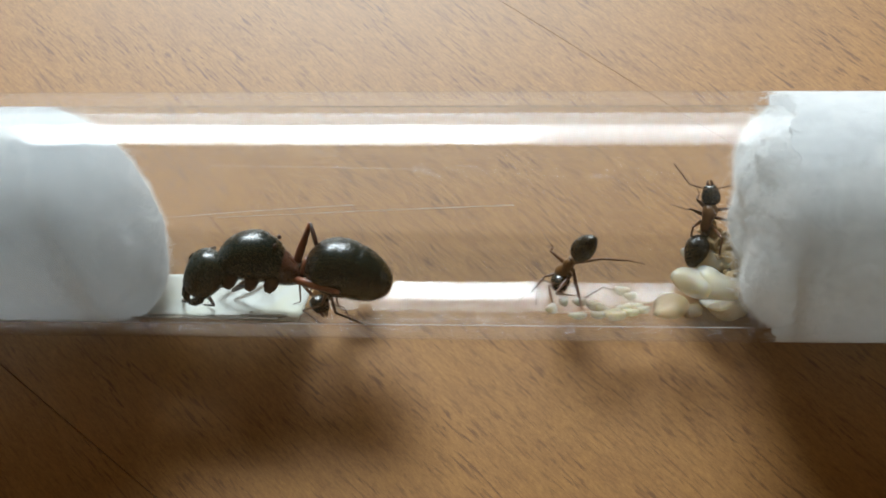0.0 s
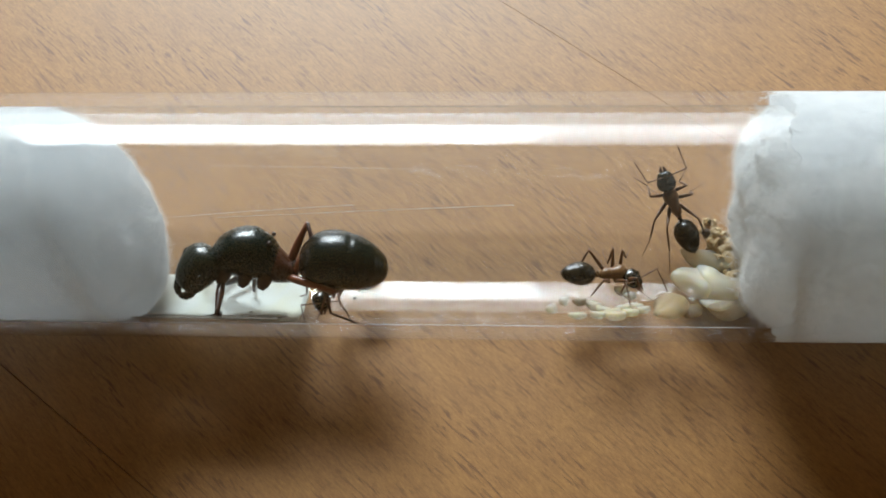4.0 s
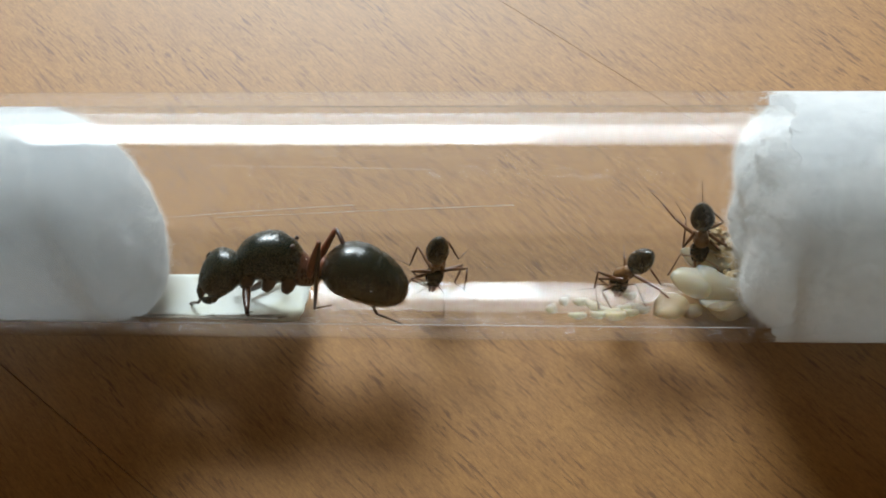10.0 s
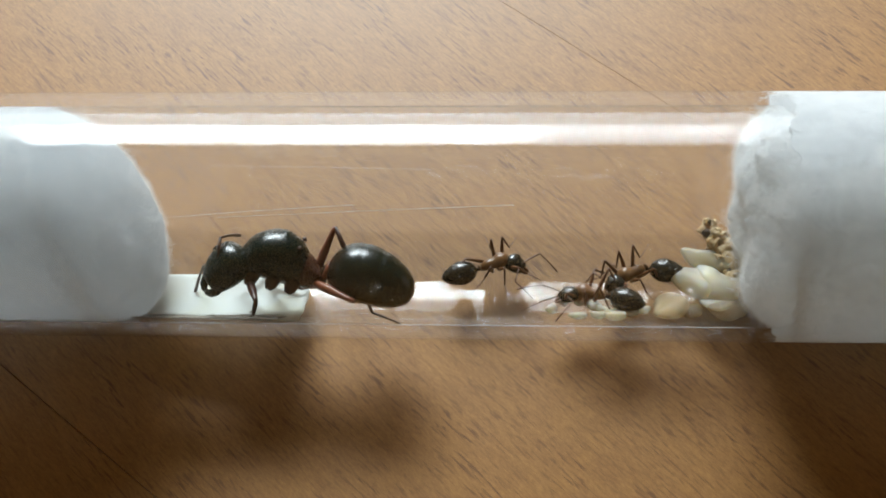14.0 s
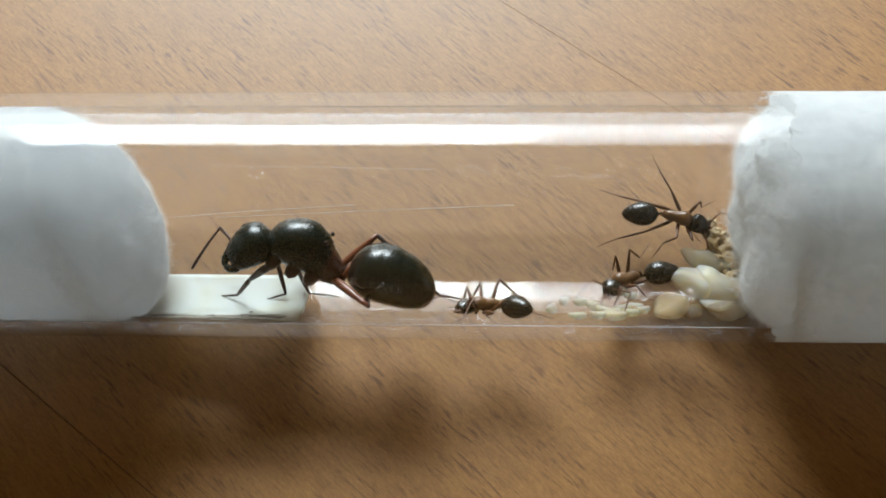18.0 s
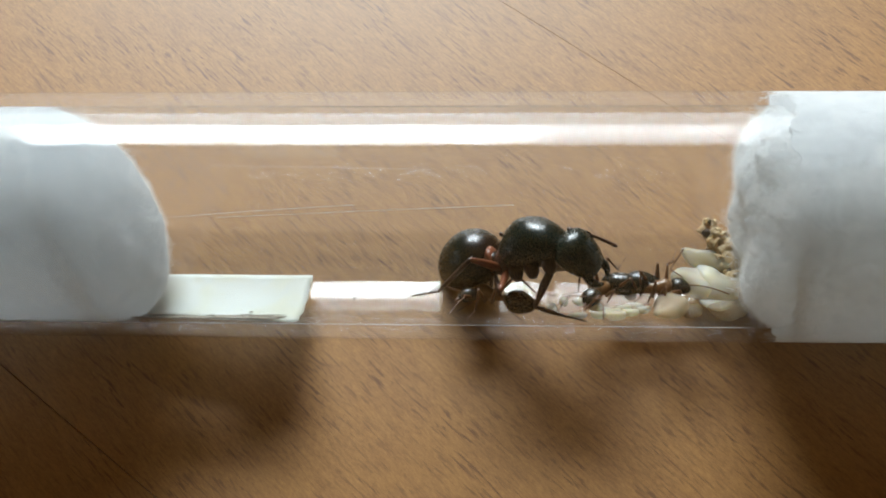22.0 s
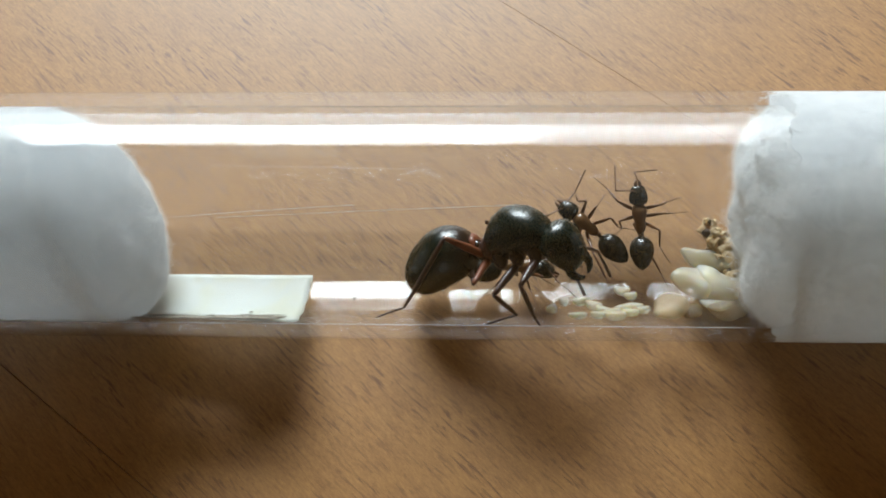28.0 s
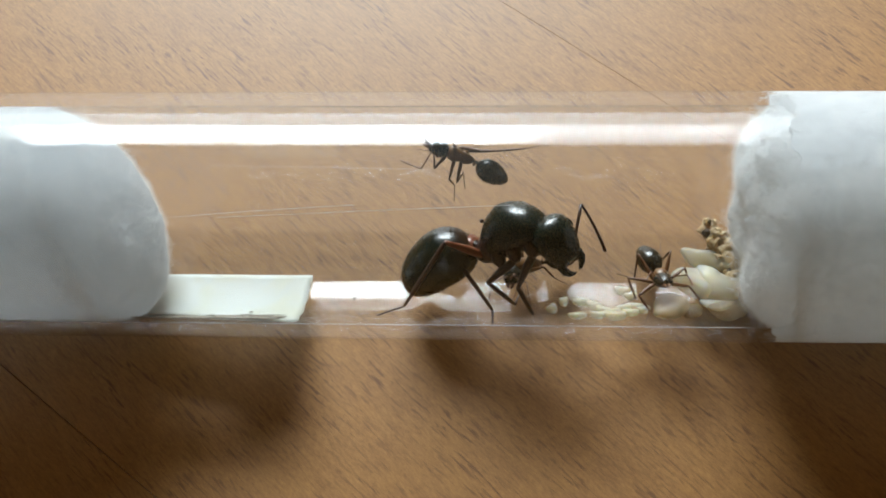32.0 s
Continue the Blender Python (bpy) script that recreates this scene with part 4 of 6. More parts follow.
def animate(ant):
    rows = {}
    ant.keys.sort(key=lambda k: k[0])
    spots = [footing(ant, k) for k in range(6)]
    wave = [ant.rnd.uniform(0, 6.28) for _ in range(8)]
    for n in range(int(SPAN / STEP) + 1):
        t = n * STEP
        place, body, skull, rump = stance(ant, t)
        root = body.to_matrix().to_4x4()
        root.translation = place
        back = root.inverted()
        up = body @ Vector((0, 0, 1))

        def record(ob, m):
            local = back @ m
            local.translation *= MM
            rows.setdefault(ob, []).append((t, local))
        metre = root.copy()
        metre.translation = place * MM
        rows.setdefault(ant.root, []).append((t, metre))
        neck = place + body @ Vector((ant.chest / 2 - 0.05 * ant.head, 0, 0.25 if ant.kind == "queen" else 0))
        waist = place + body @ Vector((-ant.chest / 2, 0, ant.drop))
        hm = skull.to_matrix().to_4x4()
        hm.translation = neck
        record(ant.parts["head"], hm)
        gm = rump.to_matrix().to_4x4()
        gm.translation = waist
        record(ant.parts["gaster"], gm)
        if ant.kind == "queen":
            # jaws shut over the cotton, open while she tends the brood
            gape = max(0.0, min(1.0, (t - 19.5) / 2.5)) * (0.85 + 0.15 * math.sin(t * 1.3))
            for ob, hinge, s in ant.jaws:
                m = Matrix.Translation(hinge * MM) @ Matrix.Rotation(radians(-s * 34 * (1 - gape)), 4, "Z") @ Matrix.Translation(-hinge * MM)
                rows.setdefault(ob, []).append((t, m))
        sc, wh = ant.antenna
        for k, s in enumerate((1, -1)):
            w1, w2 = math.sin(t * 1.9 + wave[k]), math.sin(t * 2.7 + wave[k + 2])
            base = hm @ Vector((ant.head * 0.70, s * ant.head * 0.14, ant.head * 0.20))
            d1 = skull @ Vector((0.45 + 0.3 * w1, s * 0.85, 0.45 + 0.25 * w2)).normalized()
            d2 = skull @ Vector((0.95, s * (0.15 + 0.25 * w2), -0.25 + 0.35 * w1)).normalized()
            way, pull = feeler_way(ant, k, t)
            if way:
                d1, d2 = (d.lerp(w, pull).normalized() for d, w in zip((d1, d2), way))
            d1 = keep_in(base, d1, sc)
            elbow = base + d1 * sc
            d2 = keep_in(elbow, d2, wh)
            record(ant.parts["scape"][k], bar_pose(base, elbow, up))
            record(ant.parts["whip"][k], bar_pose(elbow, elbow + d2 * wh, up))
        for k, leg in enumerate(ant.legs):
            foot = spots[k][n // 2] if n % 2 == 0 else (spots[k][n // 2] + spots[k][n // 2 + 1]) / 2
            femur, tibia, tarsus = leg["lengths"]
            inward = Vector((0, -foot.y, AXIS - foot.z)).normalized()
            hip = root @ leg["coxa"]
            out = (foot - hip)
            out = out - inward * out.dot(inward)
            out = out.normalized() if out.length > 1e-6 else body @ Vector((0, leg["side"], 0))
            ankle = to_wall(foot - out * tarsus * 0.75, -inward) + inward * tarsus * 0.28
            pole = up + (body @ Vector((0, leg["side"], 0))) * leg["pole"]
            if ant.kind == "queen" and k == 4 and t < 20.3:
                # the hind leg on the open side is drawn back along the abdomen
                pole = body @ Vector((-1.0, 0.5 * leg["side"], 0.0))
            elif ant.kind == "queen" and k == 4 and t > 21.7:
                pole = body @ Vector((-0.7, -1.0, -0.6))
            elif ant.kind == "queen" and k in ((1, 3) if t < 20.3 else (0, 2, 4) if t < 21.7 else (0, 2)):
                pole = body @ Vector((0.2, leg["side"], -0.5))
            elif ant.kind == "queen" and k == 5 and t > 20.3:
                pole = Vector((-1.0, 0.5, 0.3)).lerp(body @ Vector((-0.85, -0.82, 0.02)), max(0.0, min(1.0, t - 21.2)))
            knee, ankle = knee_of(hip, ankle, femur, tibia, pole)
            record(leg["parts"][0], bar_pose(hip, knee, up))
            record(leg["parts"][1], bar_pose(knee, ankle, up))
            toe = to_wall(ankle + out * tarsus * 0.9, -inward)
            record(leg["parts"][2], bar_pose(ankle, toe, up))
    for ob, r in rows.items():
        walk(ob, r)


room()
table()
glass_tube()
plug("cotton_plug", "damp white cotton plug filling the closed end of the tube", -19.0, -48, COTTON_WET, 3, 2.5, -4.0, 12.0, 0.18, 6.5, 4.0, 0.27, 16000, 0.7, 9000)
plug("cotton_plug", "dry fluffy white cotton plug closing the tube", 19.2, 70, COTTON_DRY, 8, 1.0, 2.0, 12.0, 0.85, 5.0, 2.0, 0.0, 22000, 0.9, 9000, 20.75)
paper_slip()
brood()
litter()
QUEEN = queen_ant()
SCOUT = worker_ant("small brown worker ant with a reddish chest", 11)
CLIMBER = worker_ant("small brown worker ant with a reddish chest", 12)
NURSE = worker_ant("small brown worker ant with a reddish chest", 13)


# ---- where each ant stands, second by second ----
def motions():
    stand(QUEEN, 0, (-16.71, -4.69, 5.61), (-14.94, -2.38, 6.57), (-9.11, -2.71, 6.03), (-3.27, -4.21, 4.94))
    stand(QUEEN, 1, (-17.45, -5.15, 5.44), (-15.42, -2.63, 6.48), (-9.85, -2.56, 6.14), (-3.17, -3.03, 5.48))
    stand(QUEEN, 2, (-18.08, -5.74, 5.21), (-16.01, -3.32, 6.20), (-10.04, -2.33, 6.26), (-3.47, -2.60, 5.70))
    stand(QUEEN, 3, (-17.34, -4.81, 5.60), (-15.35, -2.39, 6.59), (-9.78, -2.49, 6.17), (-3.17, -2.69, 5.64))
    stand(QUEEN, 6, (-16.83, -2.94, 6.43), (-14.76, -1.36, 7.03), (-9.30, -2.88, 5.96), (-3.27, -4.89, 4.62))
    stand(QUEEN, 7, (-16.22, -5.28, 5.30), (-14.13, -1.85, 6.76), (-7.92, -2.60, 6.00), (-2.60, -4.87, 4.59))
    stand(QUEEN, 8, (-15.48, -5.93, 4.95), (-14.02, -1.84, 6.75), (-7.70, -2.53, 6.02), (-2.42, -4.80, 4.61))
    stand(QUEEN, 9, (-14.85, -5.98, 4.88), (-13.38, -2.16, 6.56), (-7.63, -2.66, 5.95), (-2.19, -4.75, 4.61))
    stand(QUEEN, 10, (-16.45, -5.29, 5.31), (-14.13, -2.35, 6.53), (-7.63, -2.76, 5.90), (-2.23, -4.69, 4.65))
    stand(QUEEN, 11, (-15.12, -3.90, 5.87), (-13.02, -1.48, 6.86), (-6.88, -2.98, 5.75), (-1.67, -4.74, 4.59))
    stand(QUEEN, 12, (-14.12, -3.87, 5.82), (-12.27, -1.45, 6.82), (-6.14, -2.89, 5.75), (-0.86, -4.71, 4.54))
    stand(QUEEN, 13, (-14.60, -3.78, 5.89), (-12.27, -1.72, 6.69), (-6.44, -2.83, 5.79), (-0.56, -4.81, 4.48))
    stand(QUEEN, 14, (-15.60, -4.15, 5.79), (-13.57, -2.03, 6.64), (-7.44, -2.99, 5.78), (-1.30, -4.76, 4.55))
    stand(QUEEN, 16.5, (-17.45, -4.64, 5.68), (-14.79, -2.37, 6.56), (-9.26, -2.78, 6.00), (-3.09, -4.61, 4.74))
    stand(QUEEN, 17, (-17.34, -4.98, 5.52), (-14.38, -2.53, 6.46), (-8.30, -2.61, 6.02), (-2.23, -4.86, 4.57))
    stand(QUEEN, 18, (-14.57, -2.80, 6.34), (-11.72, -0.93, 7.03), (-6.14, -2.89, 5.75), (-0.49, -4.70, 4.52))
    stand(QUEEN, 19, (-10.91, -3.10, 7.32), (-8.79, -0.42, 6.85), (-4.01, -2.20, 5.70), (1.13, -3.73, 4.65))
    stand(QUEEN, 19.5, (-5.34, -1.99, 11.31), (-3.73, -0.99, 8.51), (-1.55, -0.17, 3.33), (2.44, -0.23, -1.29))
    stand(QUEEN, 20, (-3.97, -2.72, 11.63), (-3.33, -0.17, 9.30), (-1.53, 0.07, 3.89), (2.58, -1.30, 0.98))
    stand(QUEEN, 20.5, (0.89, -4.83, 10.40), (-0.47, -2.18, 11.20), (-1.38, -1.04, 6.60), (-0.83, -1.62, 3.00))
    stand(QUEEN, 21, (5.97, -4.95, 8.50), (3.16, -2.80, 11.00), (1.90, -1.57, 6.90), (-0.97, -1.63, 3.20))
    stand(QUEEN, 21.5, (7.88, -4.50, 6.47), (5.12, -1.73, 7.94), (2.05, -0.86, 4.84), (-1.56, 0.02, -0.31))
    stand(QUEEN, 22, (10.28, -3.40, 6.54), (7.26, -1.68, 7.54), (3.75, -1.32, 4.79), (0.17, -0.76, -0.60))
    stand(QUEEN, 22.5, (9.71, -3.85, 6.20), (7.34, -1.29, 7.56), (3.34, -1.16, 5.06), (-1.24, -1.65, 0.72))
    stand(QUEEN, 23, (9.35, -3.66, 6.21), (7.16, -1.09, 7.55), (2.97, -1.38, 5.09), (-1.73, -1.86, 0.89))
    stand(QUEEN, 24, (8.69, -3.93, 6.36), (6.43, -1.03, 7.86), (2.77, -0.79, 5.15), (-2.04, -2.61, 1.66))
    stand(QUEEN, 25, (9.88, -2.05, 7.08), (6.43, -0.84, 7.87), (2.59, -0.82, 5.22), (-1.97, -2.39, 1.15))
    stand(QUEEN, 25.5, (9.70, -2.23, 7.02), (6.32, -0.85, 7.89), (2.51, -0.82, 5.21), (-1.98, -2.34, 1.02))
    stand(QUEEN, 27.5, (8.91, -3.25, 6.62), (6.35, -0.85, 7.90), (2.59, -0.74, 5.22), (-2.07, -2.40, 1.36))
    stand(QUEEN, 28, (9.16, -3.07, 6.68), (6.43, -1.02, 7.82), (2.59, -0.64, 5.27), (-2.07, -2.40, 1.45))
    stand(QUEEN, 29, (9.05, -3.06, 6.66), (6.43, -0.84, 7.87), (2.51, -0.66, 5.31), (-2.13, -2.57, 1.56))
    stand(QUEEN, 30, (8.00, -4.00, 6.52), (5.70, -1.11, 8.01), (2.51, -0.57, 5.12), (-2.16, -2.34, 1.32))
    stand(QUEEN, 30.5, (8.43, -3.78, 6.48), (6.06, -0.89, 7.98), (2.51, -0.61, 5.21), (-2.15, -2.38, 1.40))
    stand(QUEEN, 31, (8.25, -3.64, 6.60), (5.88, -0.82, 8.07), (2.51, -0.59, 5.18), (-2.22, -2.43, 1.52))
    stand(QUEEN, 31.5, (9.16, -2.75, 6.85), (6.24, -0.87, 7.93), (2.51, -0.63, 5.26), (-2.21, -2.46, 1.59))
    stand(QUEEN, 32, (8.79, -3.01, 6.80), (6.06, -0.72, 8.05), (2.51, -0.62, 5.22), (-2.26, -2.68, 1.81))
    cling(SCOUT, 0, (7.58, 55.1, 0.75), (7.82, 75.3, 1.00), (8.41, 75.2, 2.55), (9.72, 70.3, 4.95))
    cling(SCOUT, 1, (7.98, 62.2, 0.75), (7.79, 79.4, 1.00), (8.02, 72.5, 2.78), (8.82, 71.4, 5.27))
    cling(SCOUT, 2, (10.41, 61.3, 0.75), (9.44, 79.5, 1.00), (8.57, 63.7, 2.75), (7.09, 24.7, 5.37))
    cling(SCOUT, 3, (12.96, 69.3, 0.75), (11.77, 83.4, 0.95), (9.83, 79.5, 1.00), (8.01, 76.2, 1.00))
    cling(SCOUT, 6, (15.02, 49.3, 0.75), (13.36, 64.4, 1.00), (12.28, 56.4, 2.50), (10.79, 24.1, 5.25))
    cling(SCOUT, 7, (13.83, 21.9, 0.75), (14.03, 55.6, 1.00), (13.16, 50.2, 2.45), (11.51, 24.1, 5.03))
    cling(SCOUT, 8, (13.22, 21.7, 0.75), (13.60, 57.4, 1.00), (13.12, 54.6, 2.51), (11.87, 24.4, 5.21))
    cling(SCOUT, 9, (10.07, 22.8, 0.75), (11.06, 58.4, 1.00), (11.87, 49.7, 2.46), (13.13, 24.0, 5.08))
    cling(SCOUT, 10, (11.38, 50.2, 0.75), (11.72, 74.2, 1.00), (12.32, 65.5, 2.67), (13.74, 24.6, 5.15))
    cling(SCOUT, 11, (11.30, 48.7, 0.75), (11.72, 74.2, 1.00), (12.72, 68.4, 2.45), (13.85, 24.2, 5.16))
    cling(SCOUT, 12, (10.97, 44.6, 0.75), (11.31, 69.4, 1.00), (12.81, 75.3, 1.80), (13.85, 24.4, 4.49))
    cling(SCOUT, 13, (10.84, 52.3, 0.75), (11.51, 69.8, 0.95), (12.89, 78.9, 1.00), (14.44, 81.2, 1.00))
    cling(SCOUT, 14, (10.78, 60.3, 0.75), (11.92, 74.6, 0.95), (13.29, 81.1, 1.00), (15.30, 79.0, 1.00))
    cling(SCOUT, 16.5, (10.30, 55.5, 0.75), (11.30, 67.3, 0.95), (13.28, 78.9, 1.00), (15.41, 83.4, 1.00))
    cling(SCOUT, 17, (10.86, 39.7, 0.75), (11.49, 67.3, 0.95), (13.28, 78.9, 1.00), (15.58, 81.2, 1.00))
    cling(SCOUT, 18, (10.45, 44.5, 0.75), (11.32, 69.8, 0.95), (13.07, 76.6, 1.00), (15.64, 79.1, 1.00))
    cling(SCOUT, 19, (11.13, 41.8, 0.75), (11.70, 69.8, 0.95), (13.26, 76.7, 1.00), (15.85, 81.3, 1.00))
    cling(SCOUT, 20, (12.86, 49.0, 0.75), (13.03, 70.5, 1.00), (13.22, 60.4, 2.74), (14.74, 24.1, 5.23))
    cling(SCOUT, 20.5, (10.56, 61.4, 0.75), (11.75, 79.1, 0.95), (13.10, 81.1, 1.00), (15.29, 83.4, 1.00))
    cling(SCOUT, 21, (10.14, 60.2, 0.75), (10.79, 79.0, 0.95), (12.32, 78.8, 1.00), (13.83, 76.7, 1.00))
    cling(SCOUT, 21.5, (9.48, 44.3, 0.75), (10.37, 69.7, 0.95), (11.70, 70.4, 1.00), (13.21, 68.5, 1.00))
    cling(SCOUT, 22, (9.35, 46.8, 0.75), (10.14, 61.8, 0.95), (11.50, 69.4, 1.00), (13.48, 69.6, 1.00))
    cling(SCOUT, 23, (10.26, 78.6, 0.75), (11.33, 72.2, 0.95), (12.26, 69.5, 1.00), (14.01, 74.4, 1.00))
    cling(SCOUT, 24, (8.44, 21.9, 0.75), (9.93, 58.9, 0.95), (11.09, 64.1, 1.00), (12.83, 69.5, 1.00))
    cling(SCOUT, 25, (8.69, 21.8, 0.75), (9.57, 61.7, 0.95), (11.09, 64.1, 1.00), (12.84, 71.0, 1.00))
    cling(SCOUT, 25.5, (8.26, 21.9, 0.75), (9.23, 53.7, 0.95), (10.87, 58.3, 1.00), (12.61, 64.3, 1.00))
    cling(SCOUT, 27.5, (10.05, 86.4, 0.75), (11.18, 81.2, 0.95), (12.33, 81.0, 1.00), (14.23, 79.0, 1.00))
    cling(SCOUT, 28, (7.73, 124.6, 0.75), (8.90, 115.8, 0.95), (10.27, 105.8, 1.00), (12.24, 87.3, 1.00))
    cling(SCOUT, 29, (18.43, 105.5, 0.75), (16.47, 105.1, 0.95), (14.72, 101.1, 1.00), (13.17, 99.2, 1.00))
    cling(SCOUT, 30, (18.71, 116.8, 0.75), (17.44, 108.8, 0.95), (16.73, 103.1, 1.00), (15.01, 96.6, 1.00))
    cling(SCOUT, 30.5, (16.99, 86.0, 0.75), (16.18, 99.5, 0.95), (15.49, 101.2, 1.00), (13.87, 101.1, 1.00))
    cling(SCOUT, 31, (14.74, 23.2, 2.82), (14.45, 68.6, 2.82), (14.48, 89.5, 1.00), (14.24, 97.3, 1.00))
    cling(SCOUT, 31.5, (15.09, 23.0, 2.79), (14.51, 59.8, 2.79), (14.50, 85.4, 1.00), (14.00, 94.6, 1.00))
    cling(SCOUT, 32, (14.73, 22.7, 2.72), (14.34, 51.9, 2.72), (14.37, 83.3, 1.00), (13.84, 91.4, 1.00))
    cling(CLIMBER, 0, (18.09, 135.0, 0.75), (18.12, 122.3, 0.95), (17.70, 108.7, 1.00), (16.54, 81.3, 1.00))
    cling(CLIMBER, 1, (16.64, 132.8, 0.75), (16.82, 120.8, 0.95), (16.73, 103.1, 1.00), (16.13, 78.2, 1.00))
    cling(CLIMBER, 2, (15.26, 138.7, 0.75), (15.69, 123.6, 0.95), (16.28, 110.5, 1.00), (17.01, 83.5, 1.00))
    cling(CLIMBER, 3, (14.96, 144.0, 0.75), (15.48, 129.5, 0.95), (16.16, 111.6, 1.00), (17.03, 85.6, 1.00))
    cling(CLIMBER, 6, (13.81, 166.3, 0.75), (14.23, 146.1, 0.95), (15.35, 131.9, 1.00), (16.74, 112.4, 1.00))
    cling(CLIMBER, 7, (17.67, 140.2, 0.75), (16.06, 128.8, 0.95), (15.43, 116.0, 1.00), (14.49, 90.7, 1.00))
    cling(CLIMBER, 8, (18.40, 128.5, 0.75), (16.46, 125.1, 0.95), (15.77, 118.6, 1.00), (13.76, 103.7, 1.00))
    cling(CLIMBER, 9, (18.28, 96.4, 0.75), (17.89, 105.0, 1.00), (17.36, 110.9, 2.73), (16.18, 167.1, 4.78))
    cling(CLIMBER, 10, (17.20, 88.8, 0.75), (17.41, 99.4, 1.00), (17.35, 102.1, 2.77), (16.77, 144.0, 5.20))
    cling(CLIMBER, 11, (15.66, 77.7, 0.75), (16.05, 93.7, 0.95), (17.23, 103.1, 1.00), (18.28, 119.7, 1.00))
    cling(CLIMBER, 12, (12.45, 37.8, 0.75), (13.77, 67.5, 0.95), (15.91, 74.6, 1.00), (18.83, 91.7, 1.00))
    cling(CLIMBER, 13, (10.96, 21.8, 0.75), (12.46, 69.9, 0.95), (15.36, 76.8, 1.00), (18.27, 83.6, 1.00))
    cling(CLIMBER, 14, (6.51, 47.9, 0.75), (8.62, 61.6, 0.95), (10.86, 57.1, 1.00), (13.26, 45.8, 1.00))
    cling(CLIMBER, 14.5, (5.75, 40.6, 0.75), (7.46, 53.4, 0.95), (9.70, 51.5, 1.00), (11.88, 43.6, 1.00))
    cling(CLIMBER, 16.5, (2.21, 42.8, 0.75), (3.50, 52.9, 0.95), (5.20, 52.3, 1.00), (7.23, 40.5, 1.00))
    cling(CLIMBER, 17, (0.13, 45.1, 0.75), (1.58, 57.9, 0.95), (3.88, 49.1, 1.00), (6.35, 21.8, 1.00))
    cling(CLIMBER, 18, (0.02, 21.9, 0.75), (1.64, 42.7, 0.95), (3.89, 44.8, 1.00), (6.16, 22.0, 1.00))
    cling(CLIMBER, 19, (1.11, 37.0, 0.75), (2.57, 47.4, 0.95), (4.45, 42.0, 1.00), (6.96, 22.0, 1.00))
    cling(CLIMBER, 20, (1.29, 54.3, 0.75), (2.92, 56.8, 0.95), (4.45, 46.7, 1.00), (7.19, 26.2, 1.00))
    cling(CLIMBER, 21, (1.20, 57.4, 0.75), (3.11, 54.9, 0.95), (4.63, 44.0, 1.00), (7.11, 36.8, 1.00))
    cling(CLIMBER, 21.5, (0.08, 52.8, 0.75), (1.95, 60.9, 0.95), (4.07, 49.1, 1.00), (6.74, 36.7, 1.00))
    cling(CLIMBER, 22, (0.18, 48.4, 0.75), (1.76, 62.6, 0.95), (4.14, 53.6, 1.00), (6.48, 33.5, 1.00))
    cling(CLIMBER, 23, (-0.36, 33.6, 0.75), (1.19, 60.8, 0.95), (3.50, 53.5, 1.00), (6.20, 40.3, 1.00))
    cling(CLIMBER, 24, (0.82, 21.8, 0.75), (1.98, 54.7, 0.95), (3.95, 50.6, 1.00), (6.57, 42.5, 1.00))
    cling(CLIMBER, 25, (0.09, 21.9, 0.75), (1.23, 51.1, 0.95), (3.20, 50.5, 1.00), (5.84, 50.9, 1.00))
    cling(CLIMBER, 25.5, (0.46, 21.9, 0.75), (1.53, 51.1, 0.95), (3.50, 50.6, 1.00), (6.14, 51.0, 1.00))
    cling(CLIMBER, 27.5, (7.71, 75.8, 0.75), (5.97, 80.9, 0.95), (4.23, 80.4, 1.00), (2.10, 75.8, 1.00))
    cling(CLIMBER, 28, (7.64, 77.9, 0.75), (5.97, 82.2, 0.95), (4.23, 81.7, 1.00), (2.29, 78.1, 1.00))
    cling(CLIMBER, 29, (7.71, 75.8, 0.75), (6.17, 80.9, 0.95), (4.23, 81.7, 1.00), (2.29, 78.1, 1.00))
    cling(CLIMBER, 30, (7.52, 75.7, 0.75), (5.97, 80.9, 0.95), (4.23, 80.4, 1.00), (2.29, 78.1, 1.00))
    cling(CLIMBER, 30.5, (6.55, 73.4, 0.75), (5.39, 79.5, 0.95), (4.81, 80.5, 1.00), (3.84, 79.1, 1.00))
    cling(CLIMBER, 31, (2.89, 69.8, 0.75), (4.23, 80.7, 0.95), (5.97, 80.6, 1.00), (7.98, 78.5, 1.00))
    cling(CLIMBER, 31.5, (3.94, 64.9, 0.75), (4.42, 80.8, 0.95), (5.97, 84.8, 1.00), (7.80, 87.0, 1.00))
    cling(CLIMBER, 32, (4.24, 66.0, 0.75), (4.73, 82.9, 0.95), (6.17, 84.9, 1.00), (7.72, 89.1, 1.00))
    cling(NURSE, 0, (-8.60, 49.3, 0.75), (-8.39, 56.6, 0.95), (-7.88, 62.1, 1.00), (-6.55, 71.7, 1.00))
    cling(NURSE, 3, (-8.60, 49.3, 0.75), (-8.39, 56.6, 0.95), (-7.88, 62.1, 1.00), (-6.55, 71.7, 1.00))
    cling(NURSE, 5.3, (-8.25, 59.2, 0.75), (-7.74, 65.4, 0.95), (-6.59, 67.7, 1.00), (-5.03, 67.8, 1.00))
    cling(NURSE, 6, (-8.29, 62.1, 0.75), (-7.41, 64.4, 0.95), (-6.38, 66.1, 1.00), (-3.36, 68.0, 1.00))
    cling(NURSE, 6.4, (-3.78, 56.8, 0.75), (-3.67, 68.0, 1.00), (-3.10, 56.2, 2.74), (-1.16, 24.6, 5.06))
